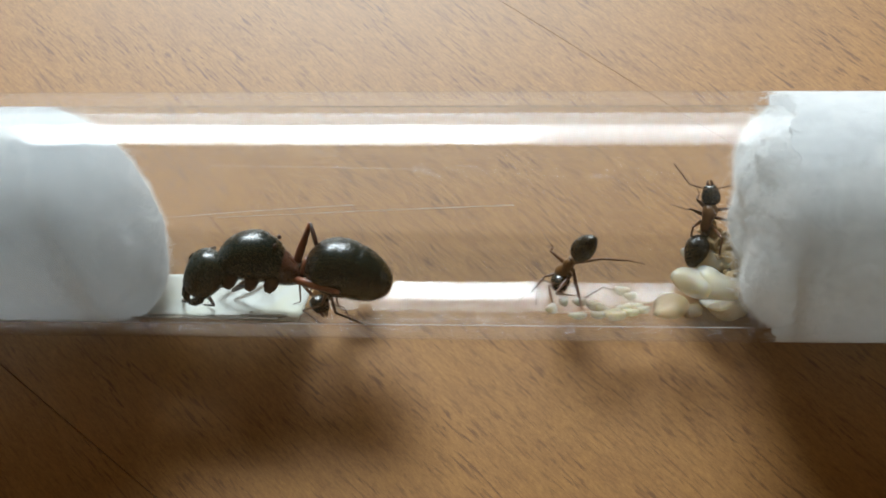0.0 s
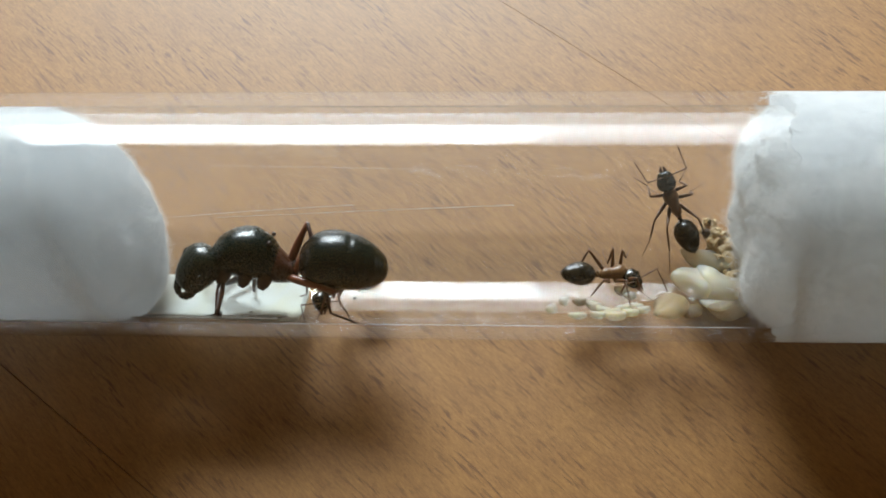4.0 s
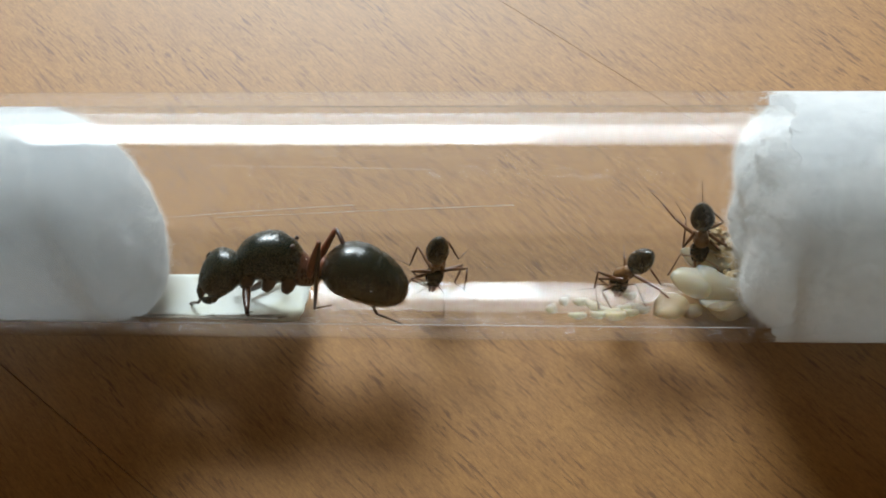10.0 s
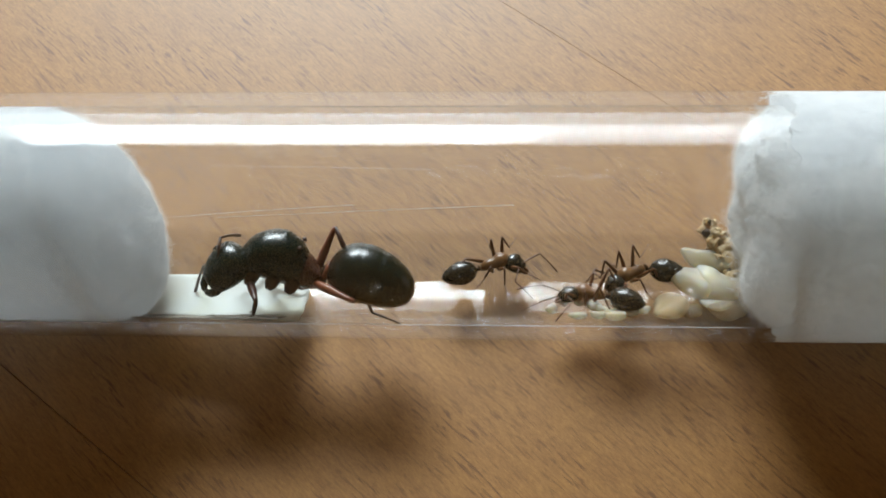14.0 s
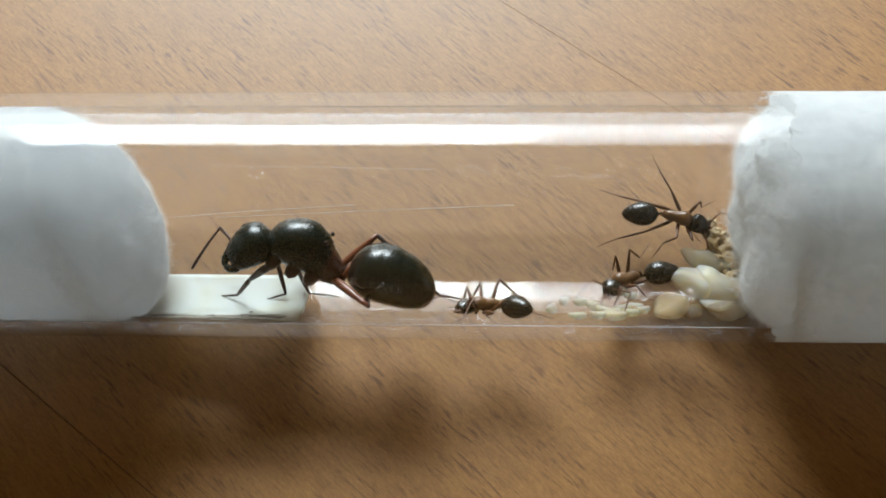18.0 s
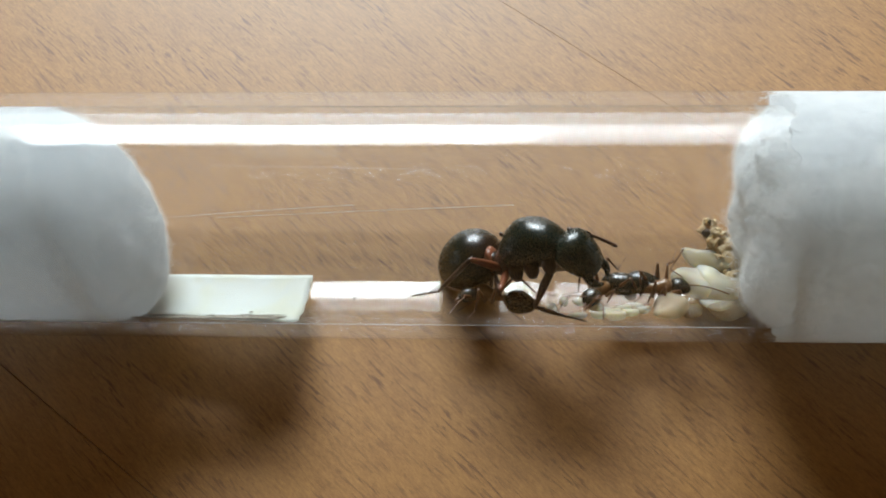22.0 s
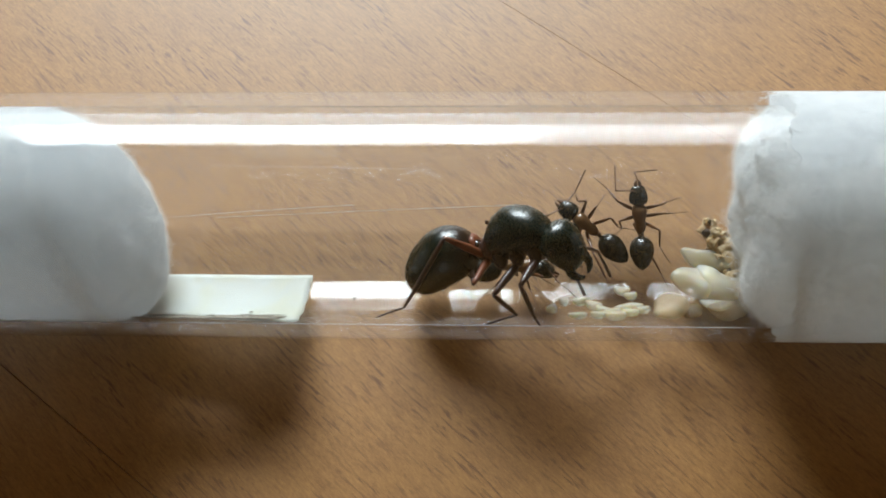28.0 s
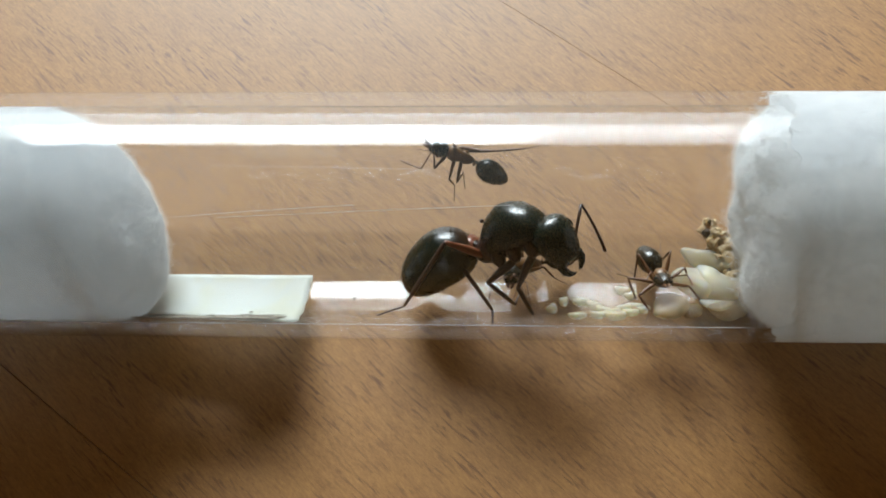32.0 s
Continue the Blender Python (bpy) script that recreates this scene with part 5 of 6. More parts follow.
    cling(NURSE, 7, (-2.28, 52.4, 0.75), (-2.35, 73.1, 1.00), (-1.83, 78.6, 2.40), (0.02, 88.2, 4.48))
    cling(NURSE, 8, (-1.53, 64.4, 0.75), (-1.50, 74.1, 1.00), (-1.07, 66.2, 2.76), (-0.14, 66.2, 5.17))
    cling(NURSE, 9, (-1.46, 65.4, 0.75), (-1.19, 75.1, 1.00), (-0.78, 69.5, 2.73), (0.22, 69.6, 5.16))
    cling(NURSE, 10, (-0.90, 75.1, 0.75), (-0.76, 81.4, 1.00), (-0.59, 72.2, 2.85), (-0.12, 59.8, 5.51))
    cling(NURSE, 11, (-0.19, 74.2, 0.75), (-0.37, 82.3, 1.00), (-0.35, 78.2, 2.78), (-0.18, 53.6, 5.61))
    cling(NURSE, 12, (1.43, 66.7, 0.75), (0.74, 78.0, 1.00), (0.37, 69.9, 2.77), (-0.28, 60.1, 5.32))
    cling(NURSE, 13, (5.28, 67.6, 0.75), (3.64, 84.1, 0.95), (2.79, 83.8, 1.00), (0.55, 77.0, 1.00))
    cling(NURSE, 14, (5.39, 81.2, 0.75), (3.83, 87.0, 0.95), (2.67, 82.5, 1.00), (0.48, 74.7, 1.00))
    cling(NURSE, 14.5, (5.08, 91.2, 0.75), (3.52, 89.0, 0.95), (2.35, 85.9, 1.00), (0.35, 77.0, 1.00))
    cling(NURSE, 16.5, (4.21, 99.4, 0.75), (2.65, 92.2, 0.95), (1.49, 87.9, 1.00), (-0.12, 78.8, 1.00))
    cling(NURSE, 17, (7.82, 103.2, 0.75), (6.17, 102.7, 0.95), (4.41, 96.0, 1.00), (1.34, 83.3, 1.00))
    cling(NURSE, 17.5, (14.72, 130.2, 0.75), (13.36, 125.0, 0.95), (12.32, 121.4, 1.00), (9.60, 113.2, 1.00))
    cling(NURSE, 18, (18.32, 107.3, 0.75), (16.59, 114.9, 0.95), (15.11, 117.8, 1.00), (11.62, 118.4, 1.00))
    cling(NURSE, 19, (18.41, 100.8, 0.75), (17.63, 108.8, 0.95), (16.35, 108.7, 1.00), (13.95, 107.5, 1.00))
    cling(NURSE, 19.5, (18.55, 115.1, 0.75), (17.83, 109.9, 0.95), (17.23, 103.1, 1.00), (16.40, 89.6, 1.00))
    cling(NURSE, 20, (18.16, 117.2, 0.75), (17.44, 106.2, 0.95), (17.59, 95.6, 1.00), (17.53, 77.0, 1.00))
    cling(NURSE, 20.5, (17.93, 110.1, 0.75), (17.50, 91.8, 0.95), (17.46, 78.3, 1.00), (17.88, 46.6, 1.00))
    cling(NURSE, 21, (18.48, 90.8, 0.75), (16.39, 87.0, 0.95), (14.80, 79.0, 1.00), (13.35, 73.4, 1.00))
    cling(NURSE, 21.5, (17.64, 82.0, 0.75), (14.98, 76.2, 0.95), (13.50, 72.0, 1.00), (11.88, 69.4, 1.00))
    cling(NURSE, 22, (17.51, 68.7, 0.75), (15.09, 66.6, 0.95), (13.36, 64.4, 1.00), (11.50, 69.4, 1.00))
    cling(NURSE, 23, (17.32, 68.7, 0.75), (14.84, 61.2, 0.95), (13.53, 53.5, 1.00), (11.85, 64.2, 1.00))
    cling(NURSE, 24, (13.13, 106.0, 0.75), (13.33, 89.6, 0.95), (14.12, 74.4, 1.00), (16.26, 54.6, 1.00))
    cling(NURSE, 25, (14.24, 134.6, 0.75), (14.15, 117.8, 0.95), (13.86, 98.4, 1.00), (13.34, 45.8, 1.00))
    cling(NURSE, 25.5, (12.94, 140.1, 0.75), (13.09, 126.9, 0.95), (13.25, 104.8, 1.00), (13.42, 72.0, 1.00))
    cling(NURSE, 27.5, (13.20, 142.4, 0.75), (13.24, 128.7, 0.95), (13.37, 104.8, 1.00), (13.31, 73.0, 1.00))
    cling(NURSE, 28, (13.04, 143.2, 0.75), (13.17, 125.0, 0.95), (13.37, 104.8, 1.00), (13.35, 72.0, 1.00))
    cling(NURSE, 29, (14.30, 138.6, 0.75), (13.68, 122.5, 0.95), (13.37, 106.0, 1.00), (12.75, 68.5, 1.00))
    cling(NURSE, 30, (14.74, 142.0, 0.75), (13.95, 125.1, 0.95), (13.49, 106.0, 1.00), (12.57, 69.5, 1.00))
    cling(NURSE, 30.5, (9.81, 121.1, 0.75), (11.24, 114.7, 0.95), (12.40, 102.9, 1.00), (13.76, 58.7, 1.00))
    cling(NURSE, 31, (6.93, 138.1, 0.75), (8.19, 124.2, 0.95), (9.37, 108.4, 1.00), (11.94, 79.7, 1.00))
    cling(NURSE, 31.5, (2.38, 163.3, 0.75), (3.88, 153.5, 0.95), (5.36, 147.4, 1.00), (8.42, 125.0, 1.00))
    cling(NURSE, 32, (-1.65, 166.8, 0.75), (0.23, 162.2, 0.95), (1.56, 154.6, 1.00), (4.27, 138.1, 1.00))
    feet(QUEEN, 0, (-16.74, 54.7), (-14.38, 91.6), (-12.63, 90.3), (-12.63, 90.3), (-7.79, 82.7), (-5.64, 31.0))
    feelers(QUEEN, 0, (-138, -128, 0.62, 0.25), (69, 60, 0.58, 0.35))
    feet(QUEEN, 1, (-16.82, 55.5), (-15.05, 90.5), (-13.30, 90.3), (-13.30, 90.3), (-8.45, 88.7), (-5.77, 30.9))
    feelers(QUEEN, 1, (90, 47, 0.3, 0.3), (65, 22, 1.0, 0.28))
    feet(QUEEN, 2, (-15.93, 39.9), (-15.44, 86.5), (-13.75, 88.9), (-13.75, 88.9), (-8.94, 91.7), (-6.04, 30.8))
    feelers(QUEEN, 2, (-101, -131, 0.5, 0.5), (-161, -131, 0.4, 0.4))
    feet(QUEEN, 3, (-15.93, 39.9), (-14.99, 92.4), (-13.24, 91.7), (-13.24, 91.7), (-8.40, 90.3), (-6.04, 30.8))
    feelers(QUEEN, 3, (84, 43, 0.3, 0.3), (59, 18, 0.76, 0.27))
    feet(QUEEN, 6, (-15.86, 37.7), (-14.34, 98.0), (-13.83, 34.7), (-12.65, 93.3), (-7.94, 79.1), (-5.77, 30.9))
    feelers(QUEEN, 6, (108, -80, 0.3, 0.3), (83, -105, 0.27, 0.56))
    feet(QUEEN, 7, (-16.14, 37.6), (-13.30, 95.3), (-11.56, 92.9), (-11.56, 92.9), (-6.24, 34.2), (-6.81, 80.8))
    feelers(QUEEN, 7, (-117, -103, 0.83, 0.26), (84, 41, 0.57, 0.25))
    feet(QUEEN, 8, (-15.80, 40.0), (-13.12, 95.5), (-11.38, 93.4), (-11.05, 67.2), (-6.63, 81.5), (-2.18, 51.8))
    feelers(QUEEN, 8, (197, -70, 0.3, 0.3), (172, -95, 0.56, 0.69))
    feet(QUEEN, 9, (-13.01, 40.6), (-12.72, 92.9), (-10.98, 91.1), (-10.98, 91.1), (-8.04, 67.4), (-2.25, 32.4))
    feelers(QUEEN, 9, (181, -61, 0.3, 0.3), (156, -86, 0.74, 1.0))
    feet(QUEEN, 10, (-13.15, 40.6), (-13.12, 91.3), (-11.38, 89.8), (-11.38, 89.8), (-7.98, 54.5), (-2.90, 29.4))
    feelers(QUEEN, 10, (-134, -135, 0.69, 0.36), (78, 27, 0.49, 0.38))
    feet(QUEEN, 11, (-13.15, 40.6), (-12.07, 96.1), (-10.37, 91.8), (-10.37, 91.8), (-7.96, 45.9), (-3.20, 32.0))
    feelers(QUEEN, 11, (-134, -89, 0.3, 0.3), (-159, -114, 0.29, 0.52))
    feet(QUEEN, 12, (-13.05, 31.7), (-11.27, 96.4), (-9.57, 92.3), (-9.57, 92.3), (-4.88, 78.9), (-3.34, 32.0))
    feelers(QUEEN, 12, (-133, -70, 0.3, 0.3), (-158, -95, 0.29, 0.47))
    feet(QUEEN, 13, (-13.00, 35.0), (-11.44, 95.0), (-9.72, 91.5), (-8.66, 70.6), (-5.00, 79.2), (-3.08, 33.2))
    feelers(QUEEN, 13, (80, 37, 1.0, 0.4), (174, -133, 0.25, 0.59))
    feet(QUEEN, 14, (-13.05, 36.8), (-12.69, 92.5), (-10.95, 89.6), (-8.54, 72.2), (-6.18, 78.9), (-3.22, 33.2))
    feelers(QUEEN, 14, (83, 37, 1.0, 0.36), (-174, -119, 0.27, 0.54))
    feet(QUEEN, 17, (-13.05, 36.8), (-13.63, 90.7), (-11.89, 90.1), (-10.53, 57.5), (-7.09, 81.4), (-2.16, 44.6))
    feelers(QUEEN, 17, (109, 33, 0.75, 0.25), (109, -144, 0.4, 0.44))
    feet(QUEEN, 18, (-15.73, 63.3), (-12.49, 60.0), (-9.29, 94.3), (-7.79, 64.1), (-4.69, 79.0), (0.97, 62.5))
    feelers(QUEEN, 18, (163, -103, 0.3, 0.3), (138, -128, 0.59, 1.0))
    feet(QUEEN, 19, (-11.79, 54.0), (-8.15, 104.5), (-8.78, 60.4), (-6.30, 78.3), (-2.01, 84.2), (-2.01, 84.2))
    feelers(QUEEN, 19, (124, -141, 0.3, 0.3), (99, -166, 0.61, 1.0))
    feet(QUEEN, 20, None, (-8.41, 97.4), (1.63, 40.4), (-6.40, 56.8), (4.19, 71.6), None)
    feelers(QUEEN, 20, (27, -41, 0.69, 0.65), (86, 175, 0.71, 1.0))
    feet(QUEEN, 20.5, (5.59, 69.5), (-1.16, 62.4), (4.04, 67.1), (-5.61, 52.1), (2.80, 80.0), (-3.72, 78.6))
    feelers(QUEEN, 20.5, (-25, -56, 0.8, 1.0), (160, 250, 0.4, 0.3))
    feet(QUEEN, 21, (5.20, 66.0), (3.96, 37.2), (2.60, 100.0), (-1.16, 62.4), (2.34, 93.0), (-5.40, 52.2))
    feelers(QUEEN, 21, (40, -51, 0.37, 0.27), (113, -15, 1.0, 0.58))
    feet(QUEEN, 22, (6.34, 100.8), (9.10, 38.6), (4.98, 98.0), (4.98, 98.0), (1.95, 89.6), (-2.02, 65.6))
    feelers(QUEEN, 22, (144, -12, 1.0, 1.0), (169, 13, 0.3, 0.3))
    feet(QUEEN, 23, (5.94, 104.2), (8.82, 37.7), (7.95, 55.6), (2.88, 34.2), (0.72, 88.6), (-4.44, 32.7))
    feelers(QUEEN, 23, (103, -19, 1.0, 1.0), (128, 6, 0.3, 0.3))
    feet(QUEEN, 24, (5.38, 107.0), (8.18, 43.7), (4.00, 104.0), (2.88, 36.1), (0.28, 89.8), (-4.22, 36.7))
    feelers(QUEEN, 24, (-32, -62, 0.5, 0.5), (-92, -62, 0.4, 0.4))
    feet(QUEEN, 25, (5.30, 108.0), (6.86, 38.8), (6.23, 53.3), (2.88, 35.2), (0.26, 90.1), (-4.13, 40.5))
    feelers(QUEEN, 25, (93, -40, 0.84, 1.0), (118, -15, 0.3, 0.3))
    feet(QUEEN, 28, (5.33, 107.4), (6.23, 25.6), (3.90, 105.1), (3.16, 30.9), (0.19, 91.6), (-4.18, 44.3))
    feelers(QUEEN, 28, (-17, -47, 0.5, 0.5), (-77, -47, 0.4, 0.4))
    feet(QUEEN, 29, (5.28, 108.5), (5.28, 108.5), (5.73, 46.0), (3.16, 29.5), (0.12, 91.1), (-4.18, 44.3))
    feelers(QUEEN, 29, (97, -55, 1.0, 1.0), (122, -30, 0.3, 0.3))
    feet(QUEEN, 30, (4.78, 107.5), (4.78, 107.5), (3.52, 105.0), (3.22, 29.5), (0.04, 91.2), (-4.20, 45.4))
    feelers(QUEEN, 30, (-32, -62, 0.5, 0.5), (-92, -62, 0.4, 0.4))
    feet(QUEEN, 31, (4.89, 109.3), (5.82, 51.9), (3.59, 106.0), (3.22, 29.5), (0.03, 91.1), (-4.20, 45.4))
    feelers(QUEEN, 31, (-31, -61, 0.5, 0.5), (-91, -61, 0.4, 0.4))
    feet(QUEEN, 32, (5.01, 109.7), (5.87, 48.7), (3.67, 106.2), (4.90, 64.6), (3.22, 29.5), (-4.21, 46.5))
    feelers(QUEEN, 32, (80, -56, 1.0, 1.0), (105, -31, 0.3, 0.3))
    feet(SCOUT, 0, (6.82, 46.2), (4.96, 62.5), (9.11, 55.8), (6.76, 104.6), (11.79, 69.8), None)
    feet(SCOUT, 1, (6.93, 57.1), (7.82, 58.4), (5.32, 64.3), (11.37, 70.1), (6.56, 101.0), (11.81, 62.5))
    feet(SCOUT, 2, (9.06, 101.1), (12.00, 81.4), (5.68, 56.2), (10.76, 62.4), (5.47, 70.8), None)
    feet(SCOUT, 3, None, (13.37, 60.1), None, None, (5.47, 70.8), (8.92, 56.6))
    feelers(SCOUT, 3, (26, -5, 0.61, 1.0), None)
    feet(SCOUT, 6, (11.43, 50.0), (15.83, 70.1), (10.81, 71.2), (15.42, 79.7), None, None)
    feelers(SCOUT, 6, None, (-143, -27, 1.0, 1.0))
    feet(SCOUT, 7, (11.55, 50.5), None, (11.16, 67.5), (15.77, 64.6), None, (15.38, 81.9))
    feelers(SCOUT, 7, None, (-141, -20, 0.76, 1.0))
    feet(SCOUT, 8, (10.51, 46.9), None, (11.21, 67.5), (14.96, 55.3), (16.18, 95.8), (15.43, 81.1))
    feet(SCOUT, 9, (8.82, 36.9), (10.96, 36.7), (8.51, 56.5), None, None, (15.30, 79.2))
    feet(SCOUT, 10, (10.82, 42.4), (12.21, 98.8), (9.13, 71.1), (15.59, 73.4), (12.63, 55.0), None)
    feet(SCOUT, 11, (10.37, 46.8), (9.82, 69.6), (12.63, 55.0), (12.21, 98.8), (14.32, 59.1), None)
    feet(SCOUT, 12, (9.49, 50.2), None, (13.75, 57.1), (12.21, 99.5), None, None)
    feelers(SCOUT, 12, None, (120, 175, 1.0, 1.0))
    feet(SCOUT, 13, None, (10.09, 67.4), (14.32, 59.1), None, None, None)
    feet(SCOUT, 14, None, None, (14.32, 59.1), None, None, None)
    feet(SCOUT, 17, (11.01, 42.4), (9.67, 67.4), (14.31, 58.0), None, (17.22, 89.9), None)
    feet(SCOUT, 18, (11.04, 45.3), (9.80, 42.1), (14.32, 59.1), None, (19.10, 89.2), None)
    feet(SCOUT, 19, (11.13, 40.5), (9.94, 64.1), (13.58, 42.9), (11.16, 83.5), (14.46, 59.1), None)
    feet(SCOUT, 20, (12.98, 37.2), (15.68, 57.4), (10.72, 56.0), (15.58, 72.5), (10.73, 82.2), (15.60, 94.1))
    feet(SCOUT, 21, (8.71, 41.9), None, (10.40, 50.3), (12.49, 100.0), (12.29, 48.2), None)
    feelers(SCOUT, 21, None, (156, -119, 1.0, 1.0))
    feet(SCOUT, 24, (8.69, 38.5), None, (12.23, 42.6), None, None, None)
    feet(SCOUT, 25, (8.29, 38.4), None, (10.20, 42.2), (10.59, 83.5), (12.35, 41.4), None)
    feet(SCOUT, 28, None, None, (8.28, 68.9), None, (11.35, 67.5), None)
    feelers(SCOUT, 28, None, (49, 71, 0.83, 1.0))
    feet(SCOUT, 29, None, (17.03, 96.6), (16.22, 117.9), (15.76, 86.5), None, None)
    feet(SCOUT, 30, (16.92, 119.1), None, None, None, (14.02, 89.7), (17.27, 89.9))
    feet(SCOUT, 31, (15.27, 47.6), (13.44, 67.7), (17.03, 56.7), (12.17, 88.8), (19.23, 87.9), (14.51, 113.1))
    feet(SCOUT, 32, (18.04, 59.5), (13.27, 39.6), (17.32, 79.3), (11.84, 58.9), (14.77, 98.9), (11.86, 81.7))
    feet(CLIMBER, 0, None, None, None, None, (16.23, 95.3), (18.77, 78.6))
    feelers(CLIMBER, 0, (163, 127, 1.0, 1.0), None)
    feet(CLIMBER, 1, None, None, None, None, (14.63, 98.9), (18.67, 79.9))
    feelers(CLIMBER, 1, None, (-56, 9, 0.76, 0.71))
    feet(CLIMBER, 2, None, None, (13.65, 108.4), (18.45, 128.5), (15.40, 77.5), (18.72, 79.4))
    feelers(CLIMBER, 2, (-176, 163, 1.0, 1.0), (74, 111, 1.0, 1.0))
    feet(CLIMBER, 3, (13.01, 138.5), (17.21, 143.6), (14.16, 88.9), None, (15.35, 78.3), (18.95, 87.9))
    feelers(CLIMBER, 3, (147, 124, 1.0, 1.0), (70, 97, 1.0, 1.0))
    feet(CLIMBER, 6, None, None, (12.13, 115.4), (17.42, 134.9), (15.30, 107.3), (17.60, 128.9))
    feet(CLIMBER, 7, (12.87, 157.8), None, (14.32, 130.8), (18.06, 108.1), (11.65, 106.7), (15.72, 90.3))
    feelers(CLIMBER, 7, (123, 17, 1.0, 1.0), (-77, -73, 0.33, 0.7))
    feet(CLIMBER, 8, None, (16.50, 106.2), (13.56, 140.0), (18.29, 94.2), (12.86, 138.5), (17.37, 90.9))
    feelers(CLIMBER, 8, (111, 11, 1.0, 1.0), None)
    feet(CLIMBER, 9, None, (18.67, 87.9), (19.38, 136.9), None, (16.22, 136.8), None)
    feet(CLIMBER, 10, (19.00, 94.2), (18.05, 69.7), None, None, (17.65, 135.2), (15.92, 123.2))
    feet(CLIMBER, 11, (17.26, 87.8), None, (20.37, 77.3), None, (19.36, 86.7), (17.60, 129.6))
    feet(CLIMBER, 12, (13.14, 39.5), None, (19.29, 80.0), None, (20.11, 68.9), (18.49, 109.8))
    feet(CLIMBER, 13, (10.98, 39.0), None, (12.75, 29.9), (14.21, 102.5), (18.18, 69.1), (19.39, 77.2))
    feet(CLIMBER, 14, (6.98, 52.1), (4.63, 51.8), (9.25, 42.0), (11.46, 87.5), (11.79, 39.2), None)
    feelers(CLIMBER, 14, None, (162, -177, 1.0, 1.0))
    feet(CLIMBER, 17, (-0.57, 36.0), None, (1.94, 33.9), None, (7.50, 44.7), (8.35, 52.3))
    feelers(CLIMBER, 17, None, (179, -163, 0.49, 0.73))
    feet(CLIMBER, 18, None, None, (3.43, 32.3), (1.37, 68.3), None, (5.61, 69.3))
    feet(CLIMBER, 19, None, (2.64, 70.0), None, (6.18, 75.7), None, (8.39, 60.3))
    feet(CLIMBER, 20, None, (3.20, 72.5), None, None, (5.72, 37.7), (8.78, 54.5))
    feet(CLIMBER, 21, None, None, None, None, None, (8.27, 65.6))
    feelers(CLIMBER, 21, (166, -166, 0.65, 1.0), None)
    feet(CLIMBER, 23, (-0.80, 53.3), None, (0.60, 31.1), None, (5.04, 37.5), (6.17, 67.1))
    feet(CLIMBER, 24, (0.27, 40.1), None, (1.65, 36.6), None, (7.91, 44.8), (7.87, 73.4))
    feet(CLIMBER, 25, (0.27, 40.1), None, (1.81, 31.6), None, None, (5.74, 58.2))
    feet(CLIMBER, 29, (7.16, 73.4), (8.04, 63.9), None, None, None, None)
    feet(CLIMBER, 31, (2.94, 61.6), None, (4.06, 63.5), None, None, None)
    feet(CLIMBER, 32, None, None, (4.62, 65.2), None, None, None)
    feet(NURSE, 7, None, (-3.57, 80.7), (-0.97, 80.0), None, (1.07, 97.6), (-2.09, 105.9))
    feet(NURSE, 8, (-2.03, 50.8), (0.97, 61.4), (-3.01, 50.7), (2.23, 63.3), (-3.64, 90.6), (1.42, 97.1))
    feet(NURSE, 9, (-2.34, 69.5), (1.22, 69.8), (-2.74, 66.3), (2.23, 63.3), (-3.58, 91.3), (1.48, 97.1))
    feet(NURSE, 10, (-1.63, 62.2), (1.36, 69.9), (-2.17, 66.3), (2.09, 63.3), (-3.58, 90.6), (1.42, 97.1))
    feet(NURSE, 11, (-0.92, 44.9), (1.36, 69.9), (-2.42, 81.3), (2.01, 64.0), (-3.05, 90.6), (1.42, 97.1))
    feet(NURSE, 12, (-1.00, 61.2), (1.95, 63.3), (1.42, 97.1), (3.51, 57.9), (-2.42, 91.9), (1.10, 47.4))
    feet(NURSE, 13, None, (5.81, 78.5), None, (4.28, 63.5), (-0.63, 70.3), (1.85, 68.3))
    feet(NURSE, 14, None, (6.46, 77.7), None, None, (-0.92, 70.3), (1.74, 67.3))
    feet(NURSE, 17, None, None, None, None, (1.03, 82.1), (4.90, 70.1))
    feelers(NURSE, 17, (53, 11, 1.0, 1.0), (-22, -29, 1.0, 1.0))
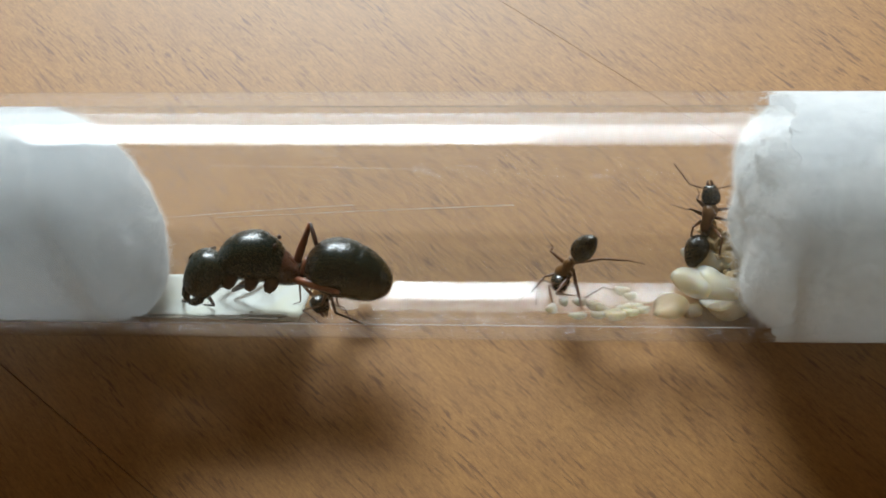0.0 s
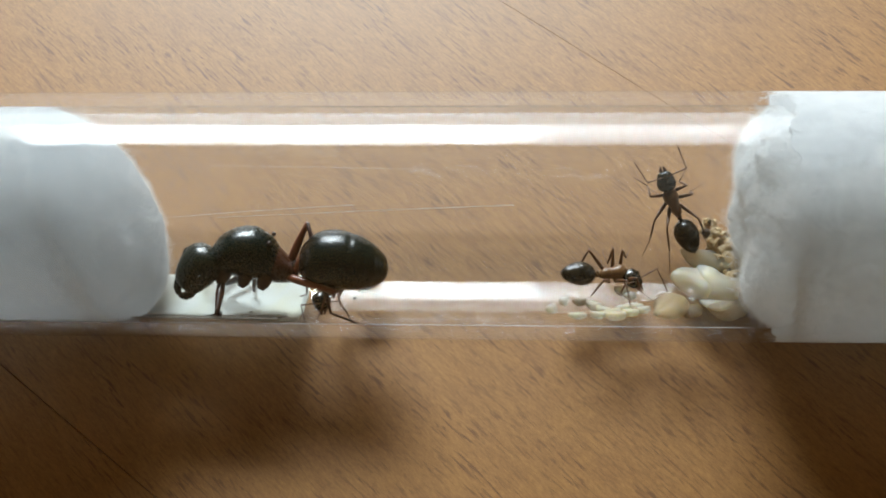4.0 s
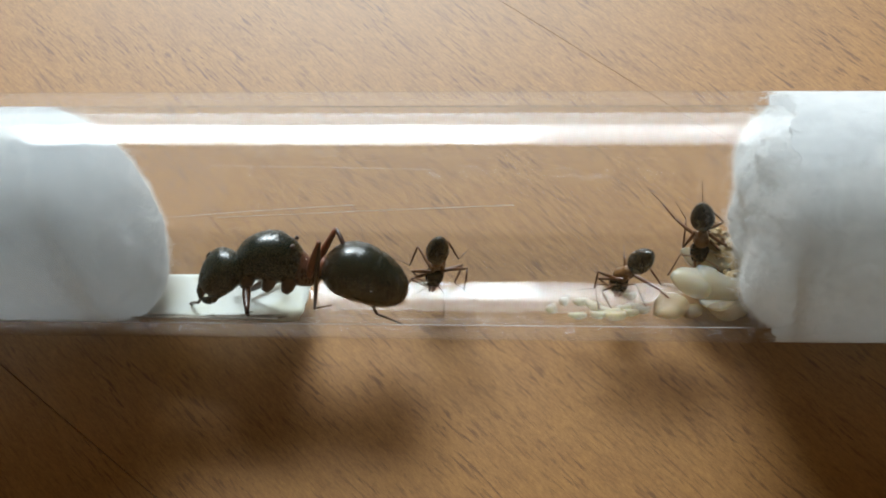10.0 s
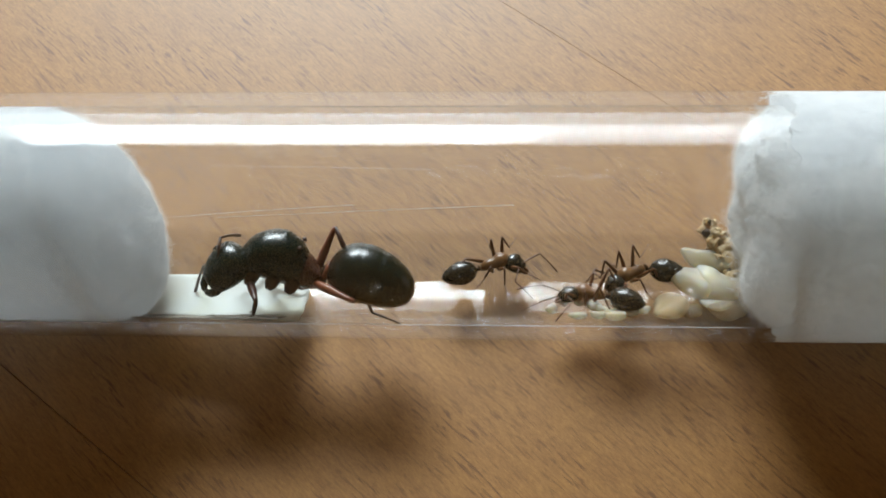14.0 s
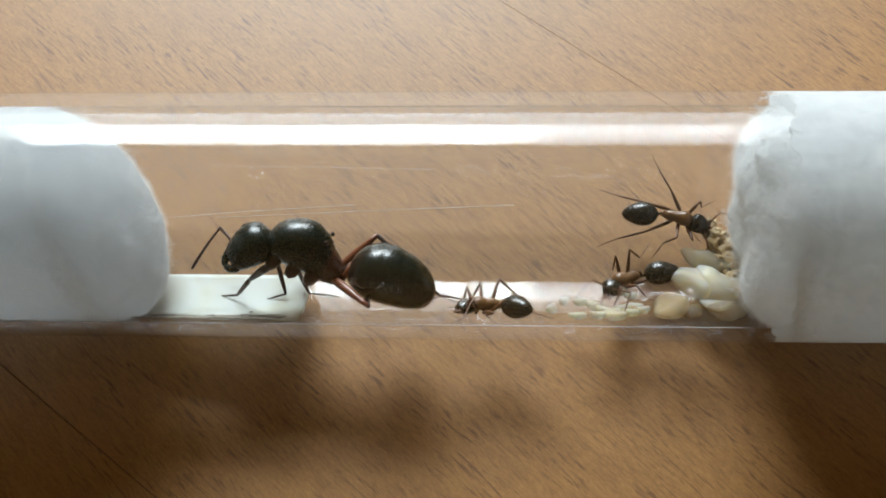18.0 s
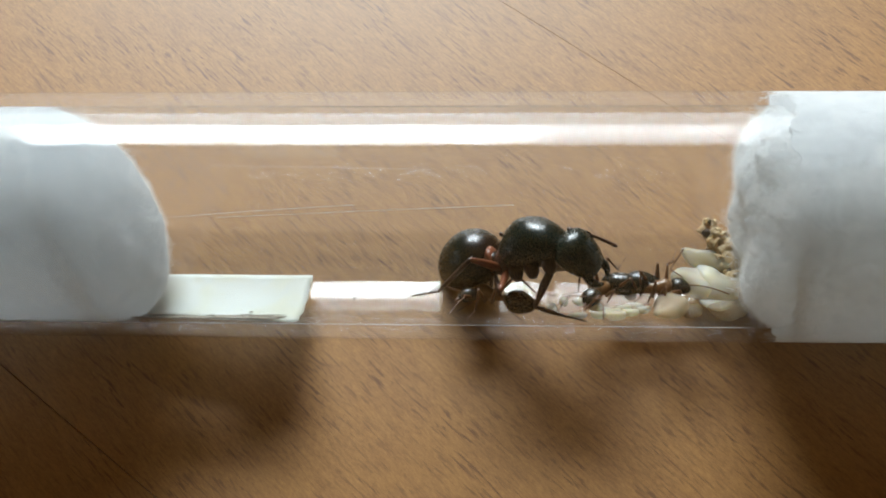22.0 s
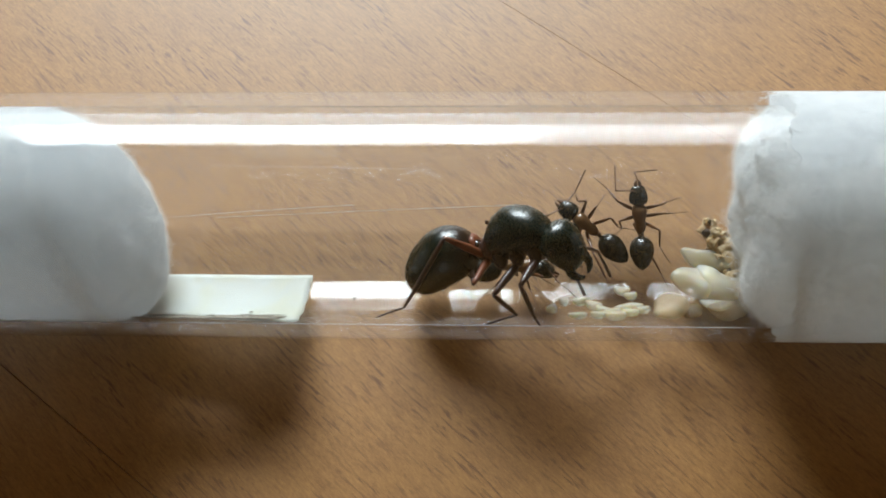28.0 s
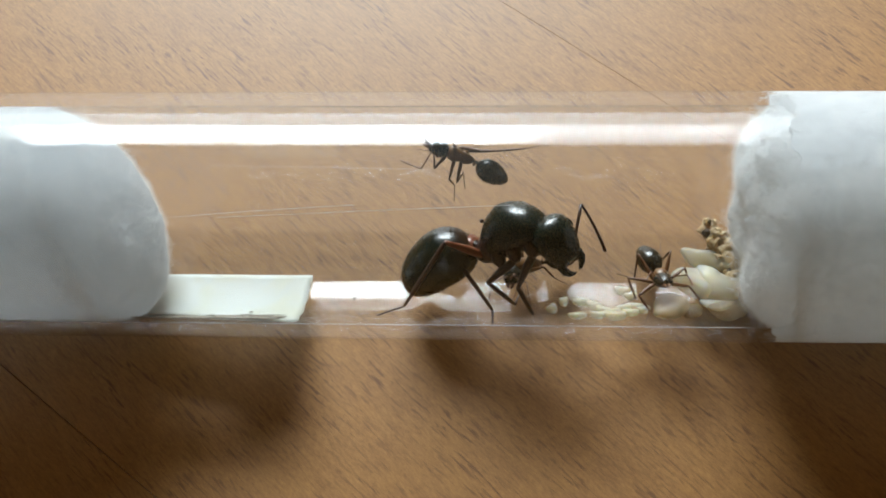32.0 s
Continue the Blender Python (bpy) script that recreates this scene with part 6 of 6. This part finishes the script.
    feet(NURSE, 18, None, (17.48, 102.6), (14.03, 153.0), (14.33, 94.0), (10.47, 131.9), (10.69, 100.0))
    feet(NURSE, 19, None, (18.54, 89.2), (16.76, 126.1), (16.58, 92.4), (14.63, 125.6), (12.32, 90.1))
    feet(NURSE, 20, (17.21, 115.6), None, (15.91, 99.5), None, None, (18.86, 79.4))
    feet(NURSE, 21, None, None, None, None, (13.52, 76.8), (14.26, 66.1))
    feelers(NURSE, 21, (148, 35, 1.0, 1.0), None)
    feet(NURSE, 23, (15.29, 89.0), (18.00, 57.6), None, None, (11.08, 35.0), (11.69, 29.4))
    feet(NURSE, 24, None, None, (12.00, 82.2), (14.59, 90.2), (13.09, 35.6), (17.90, 59.5))
    feelers(NURSE, 24, (150, 132, 1.0, 1.0), (70, 75, 1.0, 1.0))
    feet(NURSE, 25, (11.50, 117.3), (16.77, 124.2), (10.64, 113.0), (16.04, 97.3), (11.56, 79.5), (15.52, 67.2))
    feelers(NURSE, 25, (121, 114, 0.67, 1.0), (16, 61, 1.0, 1.0))
    feet(NURSE, 28, (10.30, 138.0), (16.05, 127.2), (11.36, 103.6), (16.41, 119.0), (15.39, 67.9), (15.30, 90.3))
    feelers(NURSE, 28, (180, 91, 1.0, 1.0), (115, 43, 1.0, 0.57))
    feet(NURSE, 29, (12.20, 127.1), None, (10.54, 136.0), None, (10.91, 96.3), (15.25, 67.9))
    feelers(NURSE, 29, None, (12, 65, 1.0, 1.0))
    feet(NURSE, 30, (12.19, 128.8), None, (10.83, 134.3), (16.21, 119.0), (10.92, 97.0), (15.12, 68.5))
    feelers(NURSE, 30, (114, 68, 1.0, 1.0), (8, 39, 1.0, 1.0))
    feet(NURSE, 31, None, (8.91, 123.5), None, (11.02, 137.5), (9.58, 79.3), (14.64, 101.3))
    feelers(NURSE, 31, (157, 156, 1.0, 1.0), (89, 107, 1.0, 0.7))
    feet(NURSE, 32, None, None, (0.38, 126.9), (2.30, 159.2), (1.11, 134.1), (6.68, 160.8))
    for ant in (QUEEN, SCOUT, CLIMBER, NURSE):
        animate(ant)


motions()
